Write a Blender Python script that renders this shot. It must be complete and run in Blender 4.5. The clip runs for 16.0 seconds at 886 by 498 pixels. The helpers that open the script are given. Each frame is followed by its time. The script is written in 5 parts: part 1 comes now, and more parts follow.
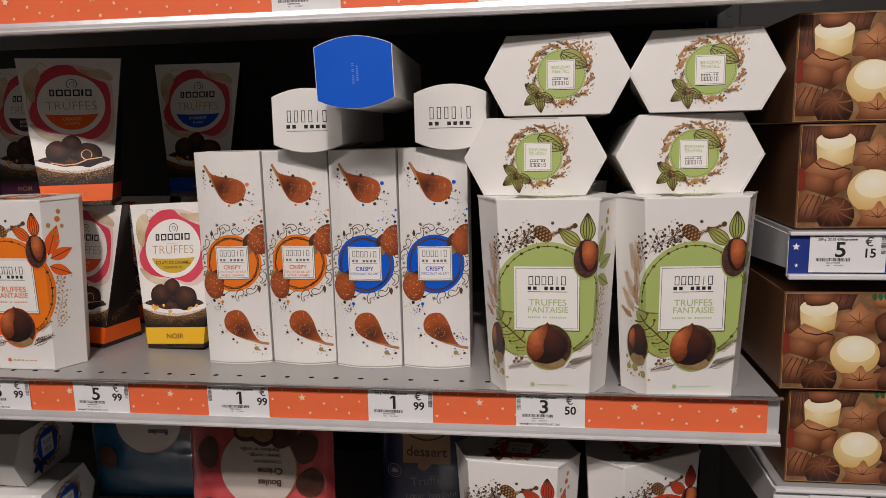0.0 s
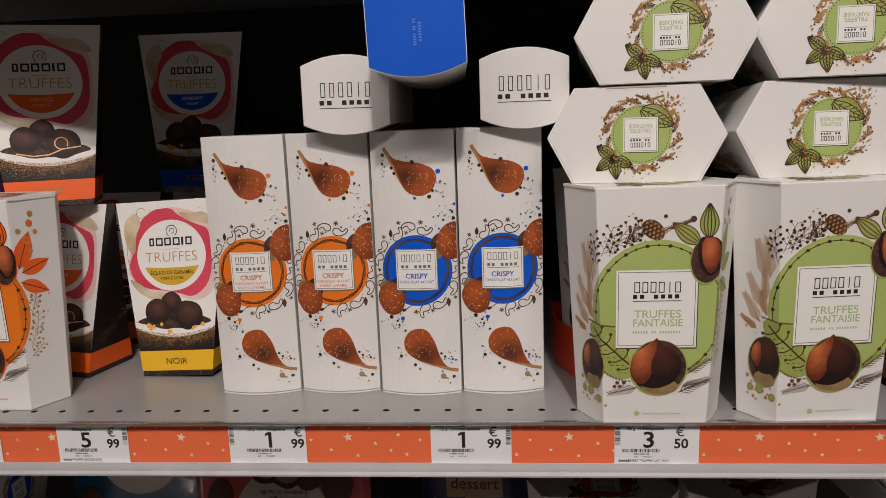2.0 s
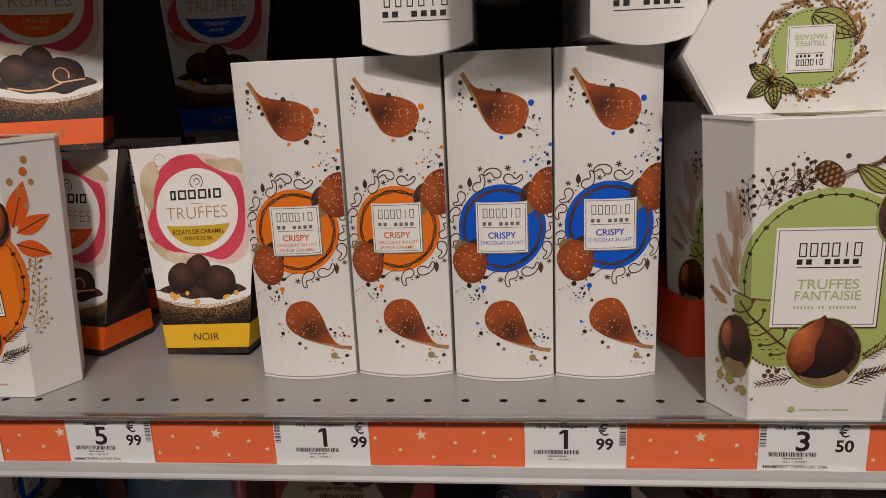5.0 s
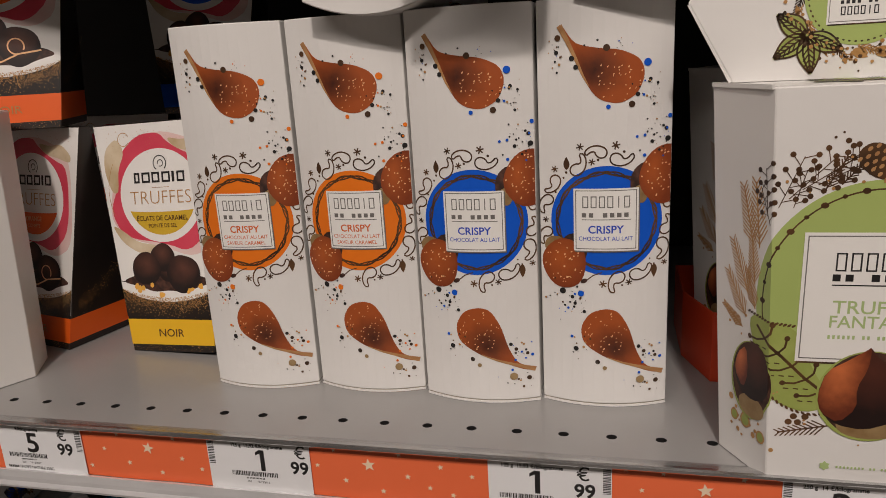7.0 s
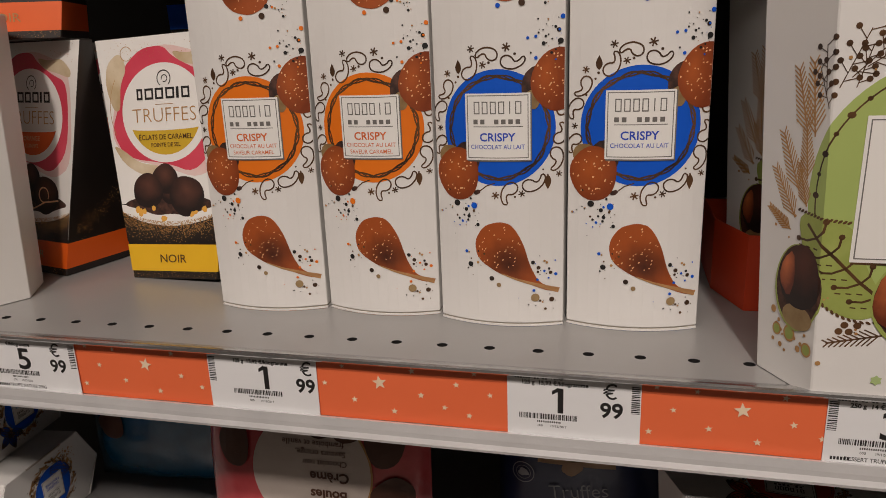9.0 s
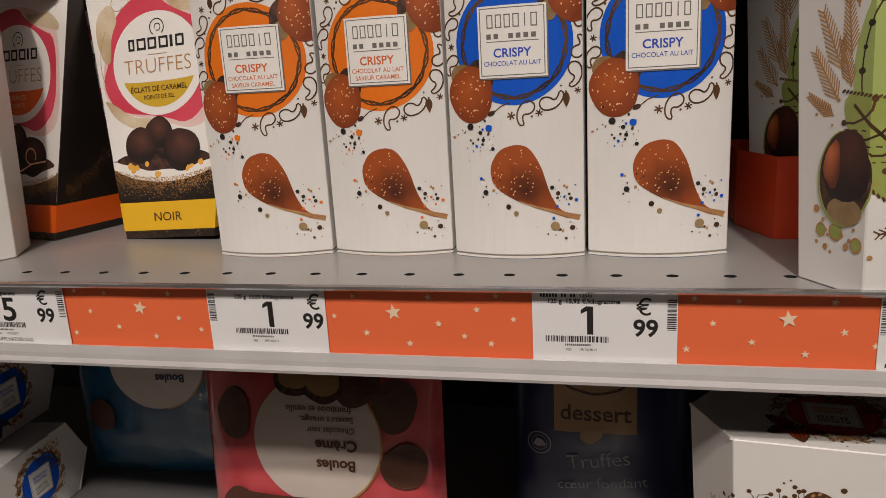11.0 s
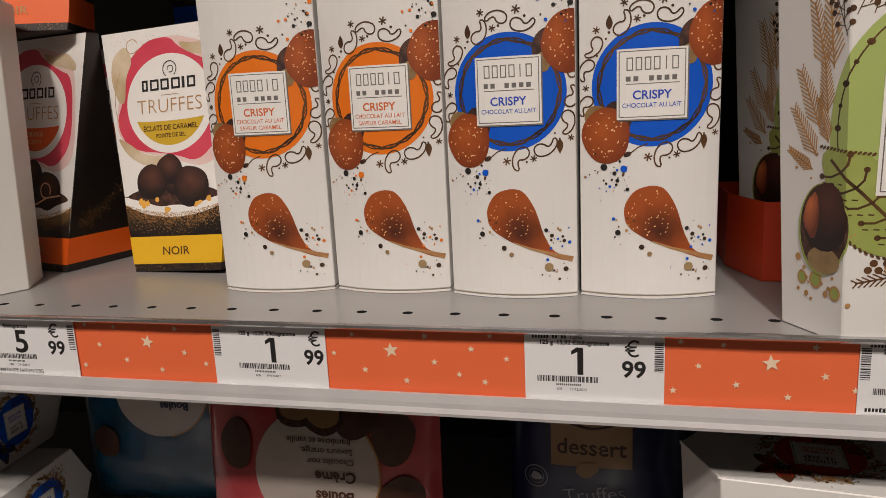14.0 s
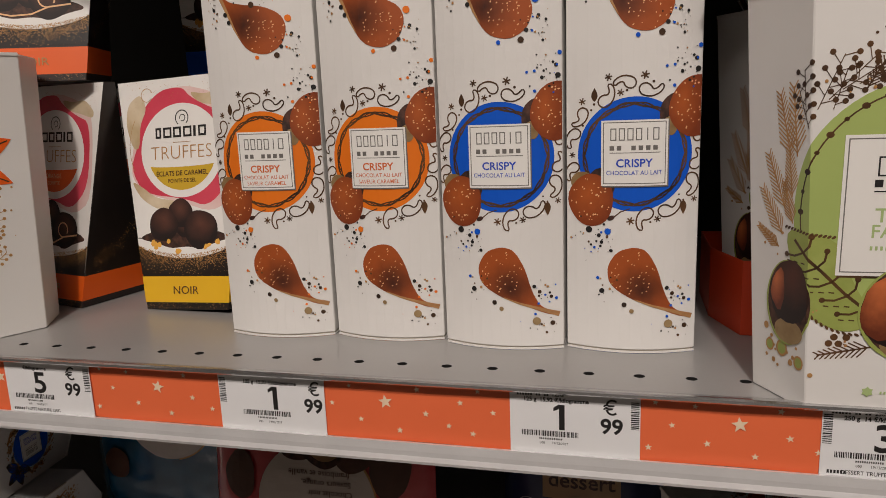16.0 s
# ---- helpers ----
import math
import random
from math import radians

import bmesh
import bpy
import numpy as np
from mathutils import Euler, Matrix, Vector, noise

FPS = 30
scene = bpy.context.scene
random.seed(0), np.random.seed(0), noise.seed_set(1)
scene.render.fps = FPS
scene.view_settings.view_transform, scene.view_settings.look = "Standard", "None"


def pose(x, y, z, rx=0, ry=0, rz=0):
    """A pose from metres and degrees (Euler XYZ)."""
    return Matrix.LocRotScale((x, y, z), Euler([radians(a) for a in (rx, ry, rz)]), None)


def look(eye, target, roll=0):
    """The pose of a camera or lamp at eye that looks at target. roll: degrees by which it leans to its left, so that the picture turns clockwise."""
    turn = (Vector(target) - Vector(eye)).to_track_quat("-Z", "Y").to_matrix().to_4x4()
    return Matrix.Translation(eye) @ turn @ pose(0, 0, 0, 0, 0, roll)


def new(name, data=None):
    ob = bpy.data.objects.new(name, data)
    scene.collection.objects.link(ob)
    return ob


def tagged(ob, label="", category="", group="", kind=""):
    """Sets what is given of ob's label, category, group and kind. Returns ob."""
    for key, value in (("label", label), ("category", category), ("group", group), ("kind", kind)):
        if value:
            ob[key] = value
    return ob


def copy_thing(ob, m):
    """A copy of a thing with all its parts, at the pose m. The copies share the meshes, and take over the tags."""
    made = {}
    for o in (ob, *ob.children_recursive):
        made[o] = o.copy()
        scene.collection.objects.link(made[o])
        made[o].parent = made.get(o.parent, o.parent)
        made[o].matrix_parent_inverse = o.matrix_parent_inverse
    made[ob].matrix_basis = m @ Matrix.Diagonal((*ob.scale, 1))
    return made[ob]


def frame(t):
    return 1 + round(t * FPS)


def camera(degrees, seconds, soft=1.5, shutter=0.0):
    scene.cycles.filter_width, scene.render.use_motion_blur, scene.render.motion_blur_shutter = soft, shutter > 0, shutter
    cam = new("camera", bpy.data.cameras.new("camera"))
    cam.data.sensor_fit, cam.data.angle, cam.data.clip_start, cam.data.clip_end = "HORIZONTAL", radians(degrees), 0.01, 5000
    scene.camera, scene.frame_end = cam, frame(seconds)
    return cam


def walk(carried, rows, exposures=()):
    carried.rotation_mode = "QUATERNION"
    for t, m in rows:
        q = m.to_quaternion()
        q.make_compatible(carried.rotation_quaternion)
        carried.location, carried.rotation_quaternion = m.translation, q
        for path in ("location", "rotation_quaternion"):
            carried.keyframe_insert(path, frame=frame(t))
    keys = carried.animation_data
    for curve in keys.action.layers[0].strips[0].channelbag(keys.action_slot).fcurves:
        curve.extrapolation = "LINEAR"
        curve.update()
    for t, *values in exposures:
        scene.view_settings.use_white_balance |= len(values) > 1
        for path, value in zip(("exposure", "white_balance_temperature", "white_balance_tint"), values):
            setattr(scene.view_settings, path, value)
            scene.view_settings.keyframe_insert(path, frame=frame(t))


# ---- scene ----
cam = camera(63.4, 16.0, 0.7)
PATH = [
    (0, (0.337, -0.658, 0.253), (0.07, 1.296, -0.08), -1.3),
    (0.5, (0.323, -0.643, 0.252), (-0.009, 1.299, -0.09), -1.6),
    (1, (0.288, -0.603, 0.246), (0.011, 1.346, -0.104), -2.5),
    (1.5, (0.257, -0.568, 0.247), (0.042, 1.388, -0.109), -2.5),
    (2, (0.228, -0.537, 0.243), (0.067, 1.423, -0.119), -2.1),
    (2.5, (0.202, -0.504, 0.238), (0.074, 1.455, -0.145), -2.1),
    (3, (0.179, -0.477, 0.231), (0.069, 1.474, -0.193), -2.8),
    (3.5, (0.153, -0.474, 0.223), (0.091, 1.479, -0.203), -3.7),
    (3.7, (0.154, -0.471, 0.224), (0.056, 1.478, -0.218), -3.5),
    (5.8, (0.199, -0.382, 0.216), (-0.086, 1.54, -0.261), -2.9),
    (6, (0.213, -0.372, 0.215), (-0.123, 1.542, -0.258), -3.3),
    (6.5, (0.224, -0.35, 0.212), (-0.171, 1.541, -0.305), -3.4),
    (7, (0.232, -0.332, 0.209), (-0.224, 1.542, -0.317), -3.4),
    (7.5, (0.236, -0.325, 0.208), (-0.259, 1.531, -0.35), -3.1),
    (8, (0.233, -0.328, 0.196), (-0.278, 1.513, -0.393), -2.9),
    (8.5, (0.224, -0.325, 0.178), (-0.268, 1.518, -0.421), -2.6),
    (9, (0.219, -0.321, 0.159), (-0.25, 1.544, -0.393), -2.2),
    (9.5, (0.212, -0.323, 0.139), (-0.231, 1.547, -0.417), -2.3),
    (9.7, (0.205, -0.326, 0.133), (-0.223, 1.548, -0.42), -2.2),
    (11.8, (0.202, -0.311, 0.092), (-0.258, 1.589, -0.328), -3.6),
    (12, (0.202, -0.313, 0.092), (-0.259, 1.589, -0.323), -3.5),
    (12.5, (0.203, -0.314, 0.093), (-0.264, 1.584, -0.328), -3.5),
    (13, (0.205, -0.316, 0.099), (-0.254, 1.585, -0.322), -3.3),
    (13.5, (0.207, -0.32, 0.106), (-0.258, 1.584, -0.294), -3.2),
    (14, (0.21, -0.326, 0.111), (-0.253, 1.577, -0.293), -2.8),
    (14.5, (0.212, -0.332, 0.119), (-0.26, 1.568, -0.289), -3.0),
    (15, (0.218, -0.334, 0.126), (-0.266, 1.563, -0.283), -2.8),
    (15.5, (0.221, -0.338, 0.136), (-0.258, 1.562, -0.265), -2.7),
    (16, (0.224, -0.34, 0.145), (-0.264, 1.558, -0.252), -2.3),
]
EXPOSURE = [(0.0, 0.02, 6300, 15), (2.0, -0.08, 6350, 15), (3.5, -0.12, 6450, 15), (7.0, -0.22, 6600, 15), (9.2, -0.20, 6700, 15), (12.0, 0.00, 6650, 14), (13.5, 0.00, 6650, 14), (15.0, -0.06, 6600, 14), (16.0, -0.15, 6600, 14)]
walk(cam, [(t, look(eye, target, roll)) for t, eye, target, roll in PATH], EXPOSURE)

# ---- light ----
ROOM_FLOOR, ROOM_TOP = -1.15, 1.85
world = bpy.data.worlds.new("store_world")
scene.world = world
world.use_nodes = True
world.node_tree.nodes["Background"].inputs[0].default_value = (0.9, 0.95, 1.0, 1)
world.node_tree.nodes["Background"].inputs[1].default_value = 0.002
scene.view_settings.exposure = 0.0


def tube_lamp(x, y, z, length, watts):
    data = bpy.data.lights.new("tube_lamp", "AREA")
    data.shape, data.size, data.size_y = "RECTANGLE", length, 0.16
    data.energy, data.color = watts, (1.0, 0.905, 0.81)
    ob = new("tube_lamp", data)
    ob.location = (x, y, z)
    return ob


LAMP_ROWS = [(0.00, -1.80, 36)]
for lx, ly, watts in LAMP_ROWS:
    tube_lamp(lx, ly, ROOM_TOP - 0.09, 2.6, watts)

SPOTS = [(0.40, -1.60, 42)]
for lx, ly, watts in SPOTS:
    data = bpy.data.lights.new("spot_lamp", "AREA")
    data.shape, data.size, data.energy, data.color = "DISK", 0.12, watts, (1.0, 0.905, 0.81)
    new("spot_lamp", data).location = (lx, ly, ROOM_TOP - 0.05)

# ---- materials ----
MATS = {}


def material(name, color, rough=0.5, metal=0.0, second=None, scale=40.0, amount=0.5, bump=0.0, bump_scale=400.0, spec=0.5, coat=0.0, detail=4.0):
    if name in MATS:
        return MATS[name]
    m = bpy.data.materials.new(name)
    m.use_nodes = True
    nt = m.node_tree
    b = nt.nodes["Principled BSDF"]
    b.inputs["Roughness"].default_value = rough
    b.inputs["Metallic"].default_value = metal
    b.inputs["Specular IOR Level"].default_value = spec
    b.inputs["Coat Weight"].default_value = coat
    b.inputs["Coat Roughness"].default_value = 0.12
    b.inputs["Base Color"].default_value = (*color, 1)
    tc = nt.nodes.new("ShaderNodeTexCoord")
    if second:
        n = nt.nodes.new("ShaderNodeTexNoise")
        n.inputs["Scale"].default_value, n.inputs["Detail"].default_value = scale, detail
        nt.links.new(tc.outputs["Object"], n.inputs["Vector"])
        r = nt.nodes.new("ShaderNodeValToRGB")
        r.color_ramp.elements[0].position, r.color_ramp.elements[1].position = 0.5 - amount / 2, 0.5 + amount / 2
        r.color_ramp.elements[0].color, r.color_ramp.elements[1].color = (*color, 1), (*second, 1)
        nt.links.new(n.outputs["Fac"], r.inputs["Fac"])
        nt.links.new(r.outputs["Color"], b.inputs["Base Color"])
    if bump:
        n2 = nt.nodes.new("ShaderNodeTexNoise")
        n2.inputs["Scale"].default_value, n2.inputs["Detail"].default_value = bump_scale, 3.0
        nt.links.new(tc.outputs["Object"], n2.inputs["Vector"])
        bp = nt.nodes.new("ShaderNodeBump")
        bp.inputs["Strength"].default_value, bp.inputs["Distance"].default_value = bump, 0.002
        nt.links.new(n2.outputs["Fac"], bp.inputs["Height"])
        nt.links.new(bp.outputs["Normal"], b.inputs["Normal"])
    MATS[name] = m
    return m


WHITE = material("white_carton", (0.80, 0.79, 0.77), 0.42, second=(0.74, 0.73, 0.71), scale=14, amount=0.6, bump=0.08, bump_scale=90)
GREY_INNER = material("raw_carton", (0.55, 0.50, 0.44), 0.8, second=(0.48, 0.43, 0.37), scale=60)
CARD = material("white_print", (0.84, 0.83, 0.80), 0.4)
PAPER = material("label_paper", (0.80, 0.81, 0.82), 0.55, second=(0.76, 0.77, 0.79), scale=30)
INK = material("black_ink", (0.015, 0.014, 0.014), 0.5)
INK_GREY = material("grey_ink", (0.16, 0.15, 0.14), 0.5)
INK_SOFT = material("bronze_ink", (0.030, 0.016, 0.009), 0.42, second=(0.13, 0.060, 0.022), scale=45, amount=0.3)
GOLD_INK = material("gold_ink", (0.40, 0.195, 0.060), 0.34, second=(0.56, 0.32, 0.12), scale=70, metal=0.12)
ORANGE = material("orange_print", (0.85, 0.21, 0.012), 0.42, second=(0.80, 0.17, 0.010), scale=20)
BLUE = material("blue_print", (0.004, 0.105, 0.64), 0.5, second=(0.003, 0.09, 0.57), scale=20, spec=0.25)
GREEN = material("green_print", (0.40, 0.50, 0.155), 0.45, second=(0.37, 0.47, 0.14), scale=20)
GREEN_TEXT = material("green_ink", (0.40, 0.52, 0.22), 0.5)
LEAF = material("leaf_print", (0.37, 0.43, 0.12), 0.45, second=(0.27, 0.33, 0.07), scale=90)
RED = material("red_print", (0.50, 0.03, 0.012), 0.45, second=(0.62, 0.06, 0.02), scale=60)
RED_TEXT = material("red_ink", (0.66, 0.14, 0.03), 0.5)
BLUE_TEXT = material("blue_ink", (0.02, 0.07, 0.50), 0.5)


def gradient_material(name, inner, outer, rough=0.45, reach=0.5, grain=0.0, scale=300.0, centre=(0.5, 0.5, 0.5)):
    """A print that runs from one colour in its middle to another at its rim, with fine grain."""
    m = bpy.data.materials.new(name)
    m.use_nodes = True
    nt = m.node_tree
    b = nt.nodes["Principled BSDF"]
    b.inputs["Roughness"].default_value = rough
    tc = nt.nodes.new("ShaderNodeTexCoord")
    sub = nt.nodes.new("ShaderNodeVectorMath")
    sub.operation = "SUBTRACT"
    sub.inputs[1].default_value = centre
    nt.links.new(tc.outputs["Generated"], sub.inputs[0])
    mul = nt.nodes.new("ShaderNodeVectorMath")
    mul.operation = "MULTIPLY"
    mul.inputs[1].default_value = (1, 0, 1)
    nt.links.new(sub.outputs[0], mul.inputs[0])
    ln = nt.nodes.new("ShaderNodeVectorMath")
    ln.operation = "LENGTH"
    nt.links.new(mul.outputs[0], ln.inputs[0])
    n = nt.nodes.new("ShaderNodeTexNoise")
    n.inputs["Scale"].default_value, n.inputs["Detail"].default_value = scale, 3.0
    nt.links.new(tc.outputs["Object"], n.inputs["Vector"])
    add = nt.nodes.new("ShaderNodeMath")
    add.operation = "MULTIPLY_ADD"
    add.inputs[1].default_value = grain
    nt.links.new(n.outputs["Fac"], add.inputs[0])
    nt.links.new(ln.outputs["Value"], add.inputs[2])
    r = nt.nodes.new("ShaderNodeValToRGB")
    r.color_ramp.elements[0].position, r.color_ramp.elements[1].position = grain * 0.5, reach + grain * 0.5
    r.color_ramp.elements[0].color, r.color_ramp.elements[1].color = (*inner, 1), (*outer, 1)
    nt.links.new(add.outputs[0], r.inputs["Fac"])
    nt.links.new(r.outputs["Color"], b.inputs["Base Color"])
    return m


CRISP = gradient_material("crisp_print", (0.030, 0.007, 0.004), (0.37, 0.078, 0.015), reach=0.40, grain=0.20, scale=140, centre=(0.42, 0.5, 0.42))
CRISP_BALL = gradient_material("crisp_ball_print", (0.45, 0.100, 0.020), (0.21, 0.040, 0.011), reach=0.62, grain=0.25, scale=140, centre=(0.45, 0.5, 0.6))
KISS = gradient_material("kiss_print", (0.62, 0.165, 0.052), (0.13, 0.026, 0.010), reach=0.62, grain=0.30, scale=260, centre=(0.40, 0.5, 0.70))
COCOA_BALL = gradient_material("cocoa_ball_print", (0.105, 0.036, 0.022), (0.012, 0.005, 0.004), 0.6, 0.50, 0.30, 120, (0.5, 0.5, 0.66))
CRUMB = material("crumb_print", (0.86, 0.50, 0.26), 0.5)
HUSK = material("husk_print", (0.36, 0.25, 0.12), 0.5, second=(0.22, 0.13, 0.05), scale=120, amount=0.5)
WAFER = material("wafer_print", (0.52, 0.29, 0.12), 0.5, second=(0.34, 0.16, 0.06), scale=160)
TRUFFLE = gradient_material("truffle_print", (0.085, 0.022, 0.012), (0.014, 0.005, 0.004), 0.5, 0.55, 0.25, 200, (0.55, 0.5, 0.75))
COCOA = material("cocoa_print", (0.016, 0.007, 0.005), 0.6, second=(0.10, 0.040, 0.026), scale=260, amount=0.4)
DARK_CARTON = material("dark_carton", (0.012, 0.009, 0.008), 0.38, second=(0.022, 0.015, 0.012), scale=30)
PINK = material("pink_print", (0.60, 0.035, 0.075), 0.45, second=(0.72, 0.085, 0.13), scale=30, amount=0.5)
PINK_PALE = material("pale_pink_print", (0.78, 0.50, 0.48), 0.45, second=(0.80, 0.66, 0.62), scale=45)
TAUPE = material("taupe_print", (0.46, 0.33, 0.16), 0.45, second=(0.78, 0.68, 0.52), scale=40, amount=0.5)
OCHRE = material("ochre_print", (0.62, 0.40, 0.03), 0.45)
YELLOW = material("yellow_print", (0.80, 0.47, 0.02), 0.42, second=(0.76, 0.43, 0.018), scale=25)
BAND_ORANGE = material("band_orange_print", (0.86, 0.13, 0.010), 0.42, second=(0.80, 0.11, 0.008), scale=25)
PURPLE = material("purple_print", (0.07, 0.012, 0.05), 0.45, second=(0.05, 0.01, 0.04), scale=25)
CODE_INK = material("code_ink", (0.10, 0.24, 0.75), 0.5)
NUT = material("nut_print", (0.80, 0.42, 0.07), 0.5)
BEAD_STEEL = material("dull_steel", (0.66, 0.66, 0.66), 0.24, metal=0.9, second=(0.40, 0.40, 0.40), scale=18, bump=0.06, bump_scale=200)
STEEL = material("brushed_steel", (0.84, 0.84, 0.85), 0.27, metal=0.45, second=(0.70, 0.70, 0.71), scale=25, bump=0.05, bump_scale=300)
DECK = material("grey_shelf_paint", (0.39, 0.385, 0.38), 0.32, metal=0.15, second=(0.33, 0.325, 0.32), scale=9, amount=0.7, bump=0.03, bump_scale=500)
# grey shelf metal in a darker tone: the shade beneath the deck is in its colour
DECK_UNDER = material("shaded_shelf_underside", (0.13, 0.125, 0.12), 0.5, metal=0.2, second=(0.10, 0.10, 0.095), scale=12)
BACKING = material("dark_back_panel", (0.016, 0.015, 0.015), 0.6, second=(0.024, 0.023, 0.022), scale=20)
STRIP = material("coral_strip", (0.86, 0.170, 0.062), 0.5, second=(0.80, 0.150, 0.052), scale=16, amount=0.6)
STAR = material("star_print", (0.84, 0.70, 0.52), 0.5, second=(0.80, 0.60, 0.42), scale=120)
RAIL_BLUE = material("blue_rail_strip", (0.02, 0.04, 0.24), 0.35)
PLASTIC = material("clear_rail_plastic", (0.70, 0.71, 0.73), 0.2, second=(0.62, 0.63, 0.65), scale=30)
BAG_RED = material("red_film", (0.70, 0.115, 0.125), 0.16, second=(0.48, 0.045, 0.055), scale=25, bump=0.7, bump_scale=45, coat=0.7)
BAG_BLUE = material("teal_film", (0.008, 0.055, 0.10), 0.16, second=(0.008, 0.10, 0.21), scale=25, bump=0.7, bump_scale=45, coat=0.7)
BAG_NAVY = material("navy_film", (0.004, 0.009, 0.050), 0.36, second=(0.004, 0.011, 0.06), scale=25, bump=0.3, bump_scale=35, coat=0.2)
FILM_WHITE = material("cream_film_print", (0.62, 0.55, 0.50), 0.3, bump=0.3, bump_scale=40, second=(0.58, 0.50, 0.45), scale=20)
FILM_DIM = material("silver_film_print", (0.30, 0.31, 0.34), 0.35, bump=0.3, bump_scale=40, second=(0.24, 0.25, 0.28), scale=20)
BROWN_PRINT = material("brown_print", (0.07, 0.025, 0.016), 0.35, second=(0.12, 0.05, 0.03), scale=60)
TAN = material("tan_print", (0.38, 0.22, 0.10), 0.35, second=(0.32, 0.18, 0.08), scale=60)
CH_MILK = gradient_material("milk_chocolate_print", (0.36, 0.140, 0.060), (0.080, 0.024, 0.010), 0.36, 0.62, 0.12, 60, (0.45, 0.5, 0.70))
CH_DARK = gradient_material("dark_chocolate_print", (0.19, 0.070, 0.034), (0.024, 0.008, 0.005), 0.36, 0.60, 0.12, 60, (0.45, 0.5, 0.65))
CH_LIGHT = gradient_material("caramel_chocolate_print", (0.52, 0.235, 0.105), (0.15, 0.046, 0.017), 0.36, 0.62, 0.15, 60, (0.45, 0.5, 0.65))
DARK_GREEN = material("dark_green_print", (0.02, 0.10, 0.04), 0.4, second=(0.03, 0.14, 0.05), scale=50)
DARK_RED = material("dark_red_print", (0.16, 0.018, 0.010), 0.4, second=(0.24, 0.03, 0.014), scale=50)
CH_WHITE = gradient_material("white_chocolate_print", (0.86, 0.76, 0.46), (0.62, 0.40, 0.13), 0.36, 0.60, 0.10, 60, (0.45, 0.5, 0.65))
CH_WHITE_LIT = gradient_material("white_chocolate_top_print", (0.88, 0.85, 0.72), (0.84, 0.74, 0.48), 0.36, 0.55, 0.10, 60, (0.45, 0.5, 0.6))
CH_BED = material("warm_background_print", (0.10, 0.040, 0.016), 0.36, second=(0.34, 0.20, 0.095), scale=40, amount=0.4)
GIFT_SIDE = material("brown_gift_carton", (0.13, 0.055, 0.025), 0.42, second=(0.18, 0.085, 0.04), scale=18, amount=0.6)
RED_TRAY = material("red_tray_carton", (0.62, 0.055, 0.012), 0.5, second=(0.55, 0.045, 0.010), scale=30)
FLOOR_MAT = material("pale_floor_tile", (0.17, 0.155, 0.14), 0.3, second=(0.14, 0.125, 0.11), scale=5)
WALL_MAT = material("off_white_wall", (0.26, 0.24, 0.22), 0.7, second=(0.22, 0.20, 0.18), scale=4)
LAMP_GLASS = bpy.data.materials.new("lamp_diffuser")
LAMP_GLASS.use_nodes = True
LAMP_GLASS.node_tree.nodes["Principled BSDF"].inputs["Emission Color"].default_value = (1, 0.94, 0.85, 1)
LAMP_GLASS.node_tree.nodes["Principled BSDF"].inputs["Emission Strength"].default_value = 3.0


# ---- building helpers ----
def part(name, bm, mat, parent=None, label="", smooth=False):
    me = bpy.data.meshes.new(name)
    bm.to_mesh(me)
    bm.free()
    for poly in me.polygons:
        poly.use_smooth = smooth
    me.materials.append(mat)
    ob = new(name, me)
    if parent is not None:
        ob.parent = parent
    return tagged(ob, label)


def base(name, label, category, group="", kind=""):
    return tagged(new(name), label, category, group, kind)


def box_bm(x0, x1, y0, y1, z0, z1, bevel=0.0):
    bm = bmesh.new()
    bmesh.ops.create_cube(bm, size=1, matrix=Matrix.LocRotScale(((x0 + x1) / 2, (y0 + y1) / 2, (z0 + z1) / 2), None, (x1 - x0, y1 - y0, z1 - z0)))
    if bevel:
        bmesh.ops.bevel(bm, geom=bm.edges[:], offset=bevel, segments=2, affect="EDGES", profile=0.5)
    return bm


def prism_bm(rings, caps=True, bevel=0.0):
    """A closed skin over rings of equal length, from the lowest to the highest."""
    bm = bmesh.new()
    rows = [[bm.verts.new(p) for p in ring] for ring in rings]
    n = len(rows[0])
    for a, b in zip(rows, rows[1:]):
        for i in range(n):
            bm.faces.new((a[i], a[(i + 1) % n], b[(i + 1) % n], b[i]))
    if caps:
        bm.faces.new(rows[0][::-1])
        bm.faces.new(rows[-1])
    bmesh.ops.recalc_face_normals(bm, faces=bm.faces)
    if bevel:
        edges = [e for e in bm.edges if len(e.link_faces) == 2 and e.calc_face_angle(0) > 0.3]
        bmesh.ops.bevel(bm, geom=edges, offset=bevel, segments=1, affect="EDGES")
    return bm


TEXT_CACHE = {}


def text_mesh(body, bold):
    """Triangles of a line of writing in Blender's own font, one unit high, centred on its width."""
    if (body, bold) not in TEXT_CACHE:
        cu = bpy.data.curves.new("writing", "FONT")
        cu.body, cu.align_x, cu.size, cu.offset, cu.resolution_u = body, "CENTER", 1.0, bold, 3
        ob = bpy.data.objects.new("writing", cu)
        scene.collection.objects.link(ob)
        me = ob.to_mesh()
        vs = [(v.co.x, v.co.y) for v in me.vertices]
        fs = [tuple(p.vertices) for p in me.polygons]
        ob.to_mesh_clear()
        bpy.data.objects.remove(ob)
        bpy.data.curves.remove(cu)
        TEXT_CACHE[body, bold] = vs, fs
    return TEXT_CACHE[body, bold]


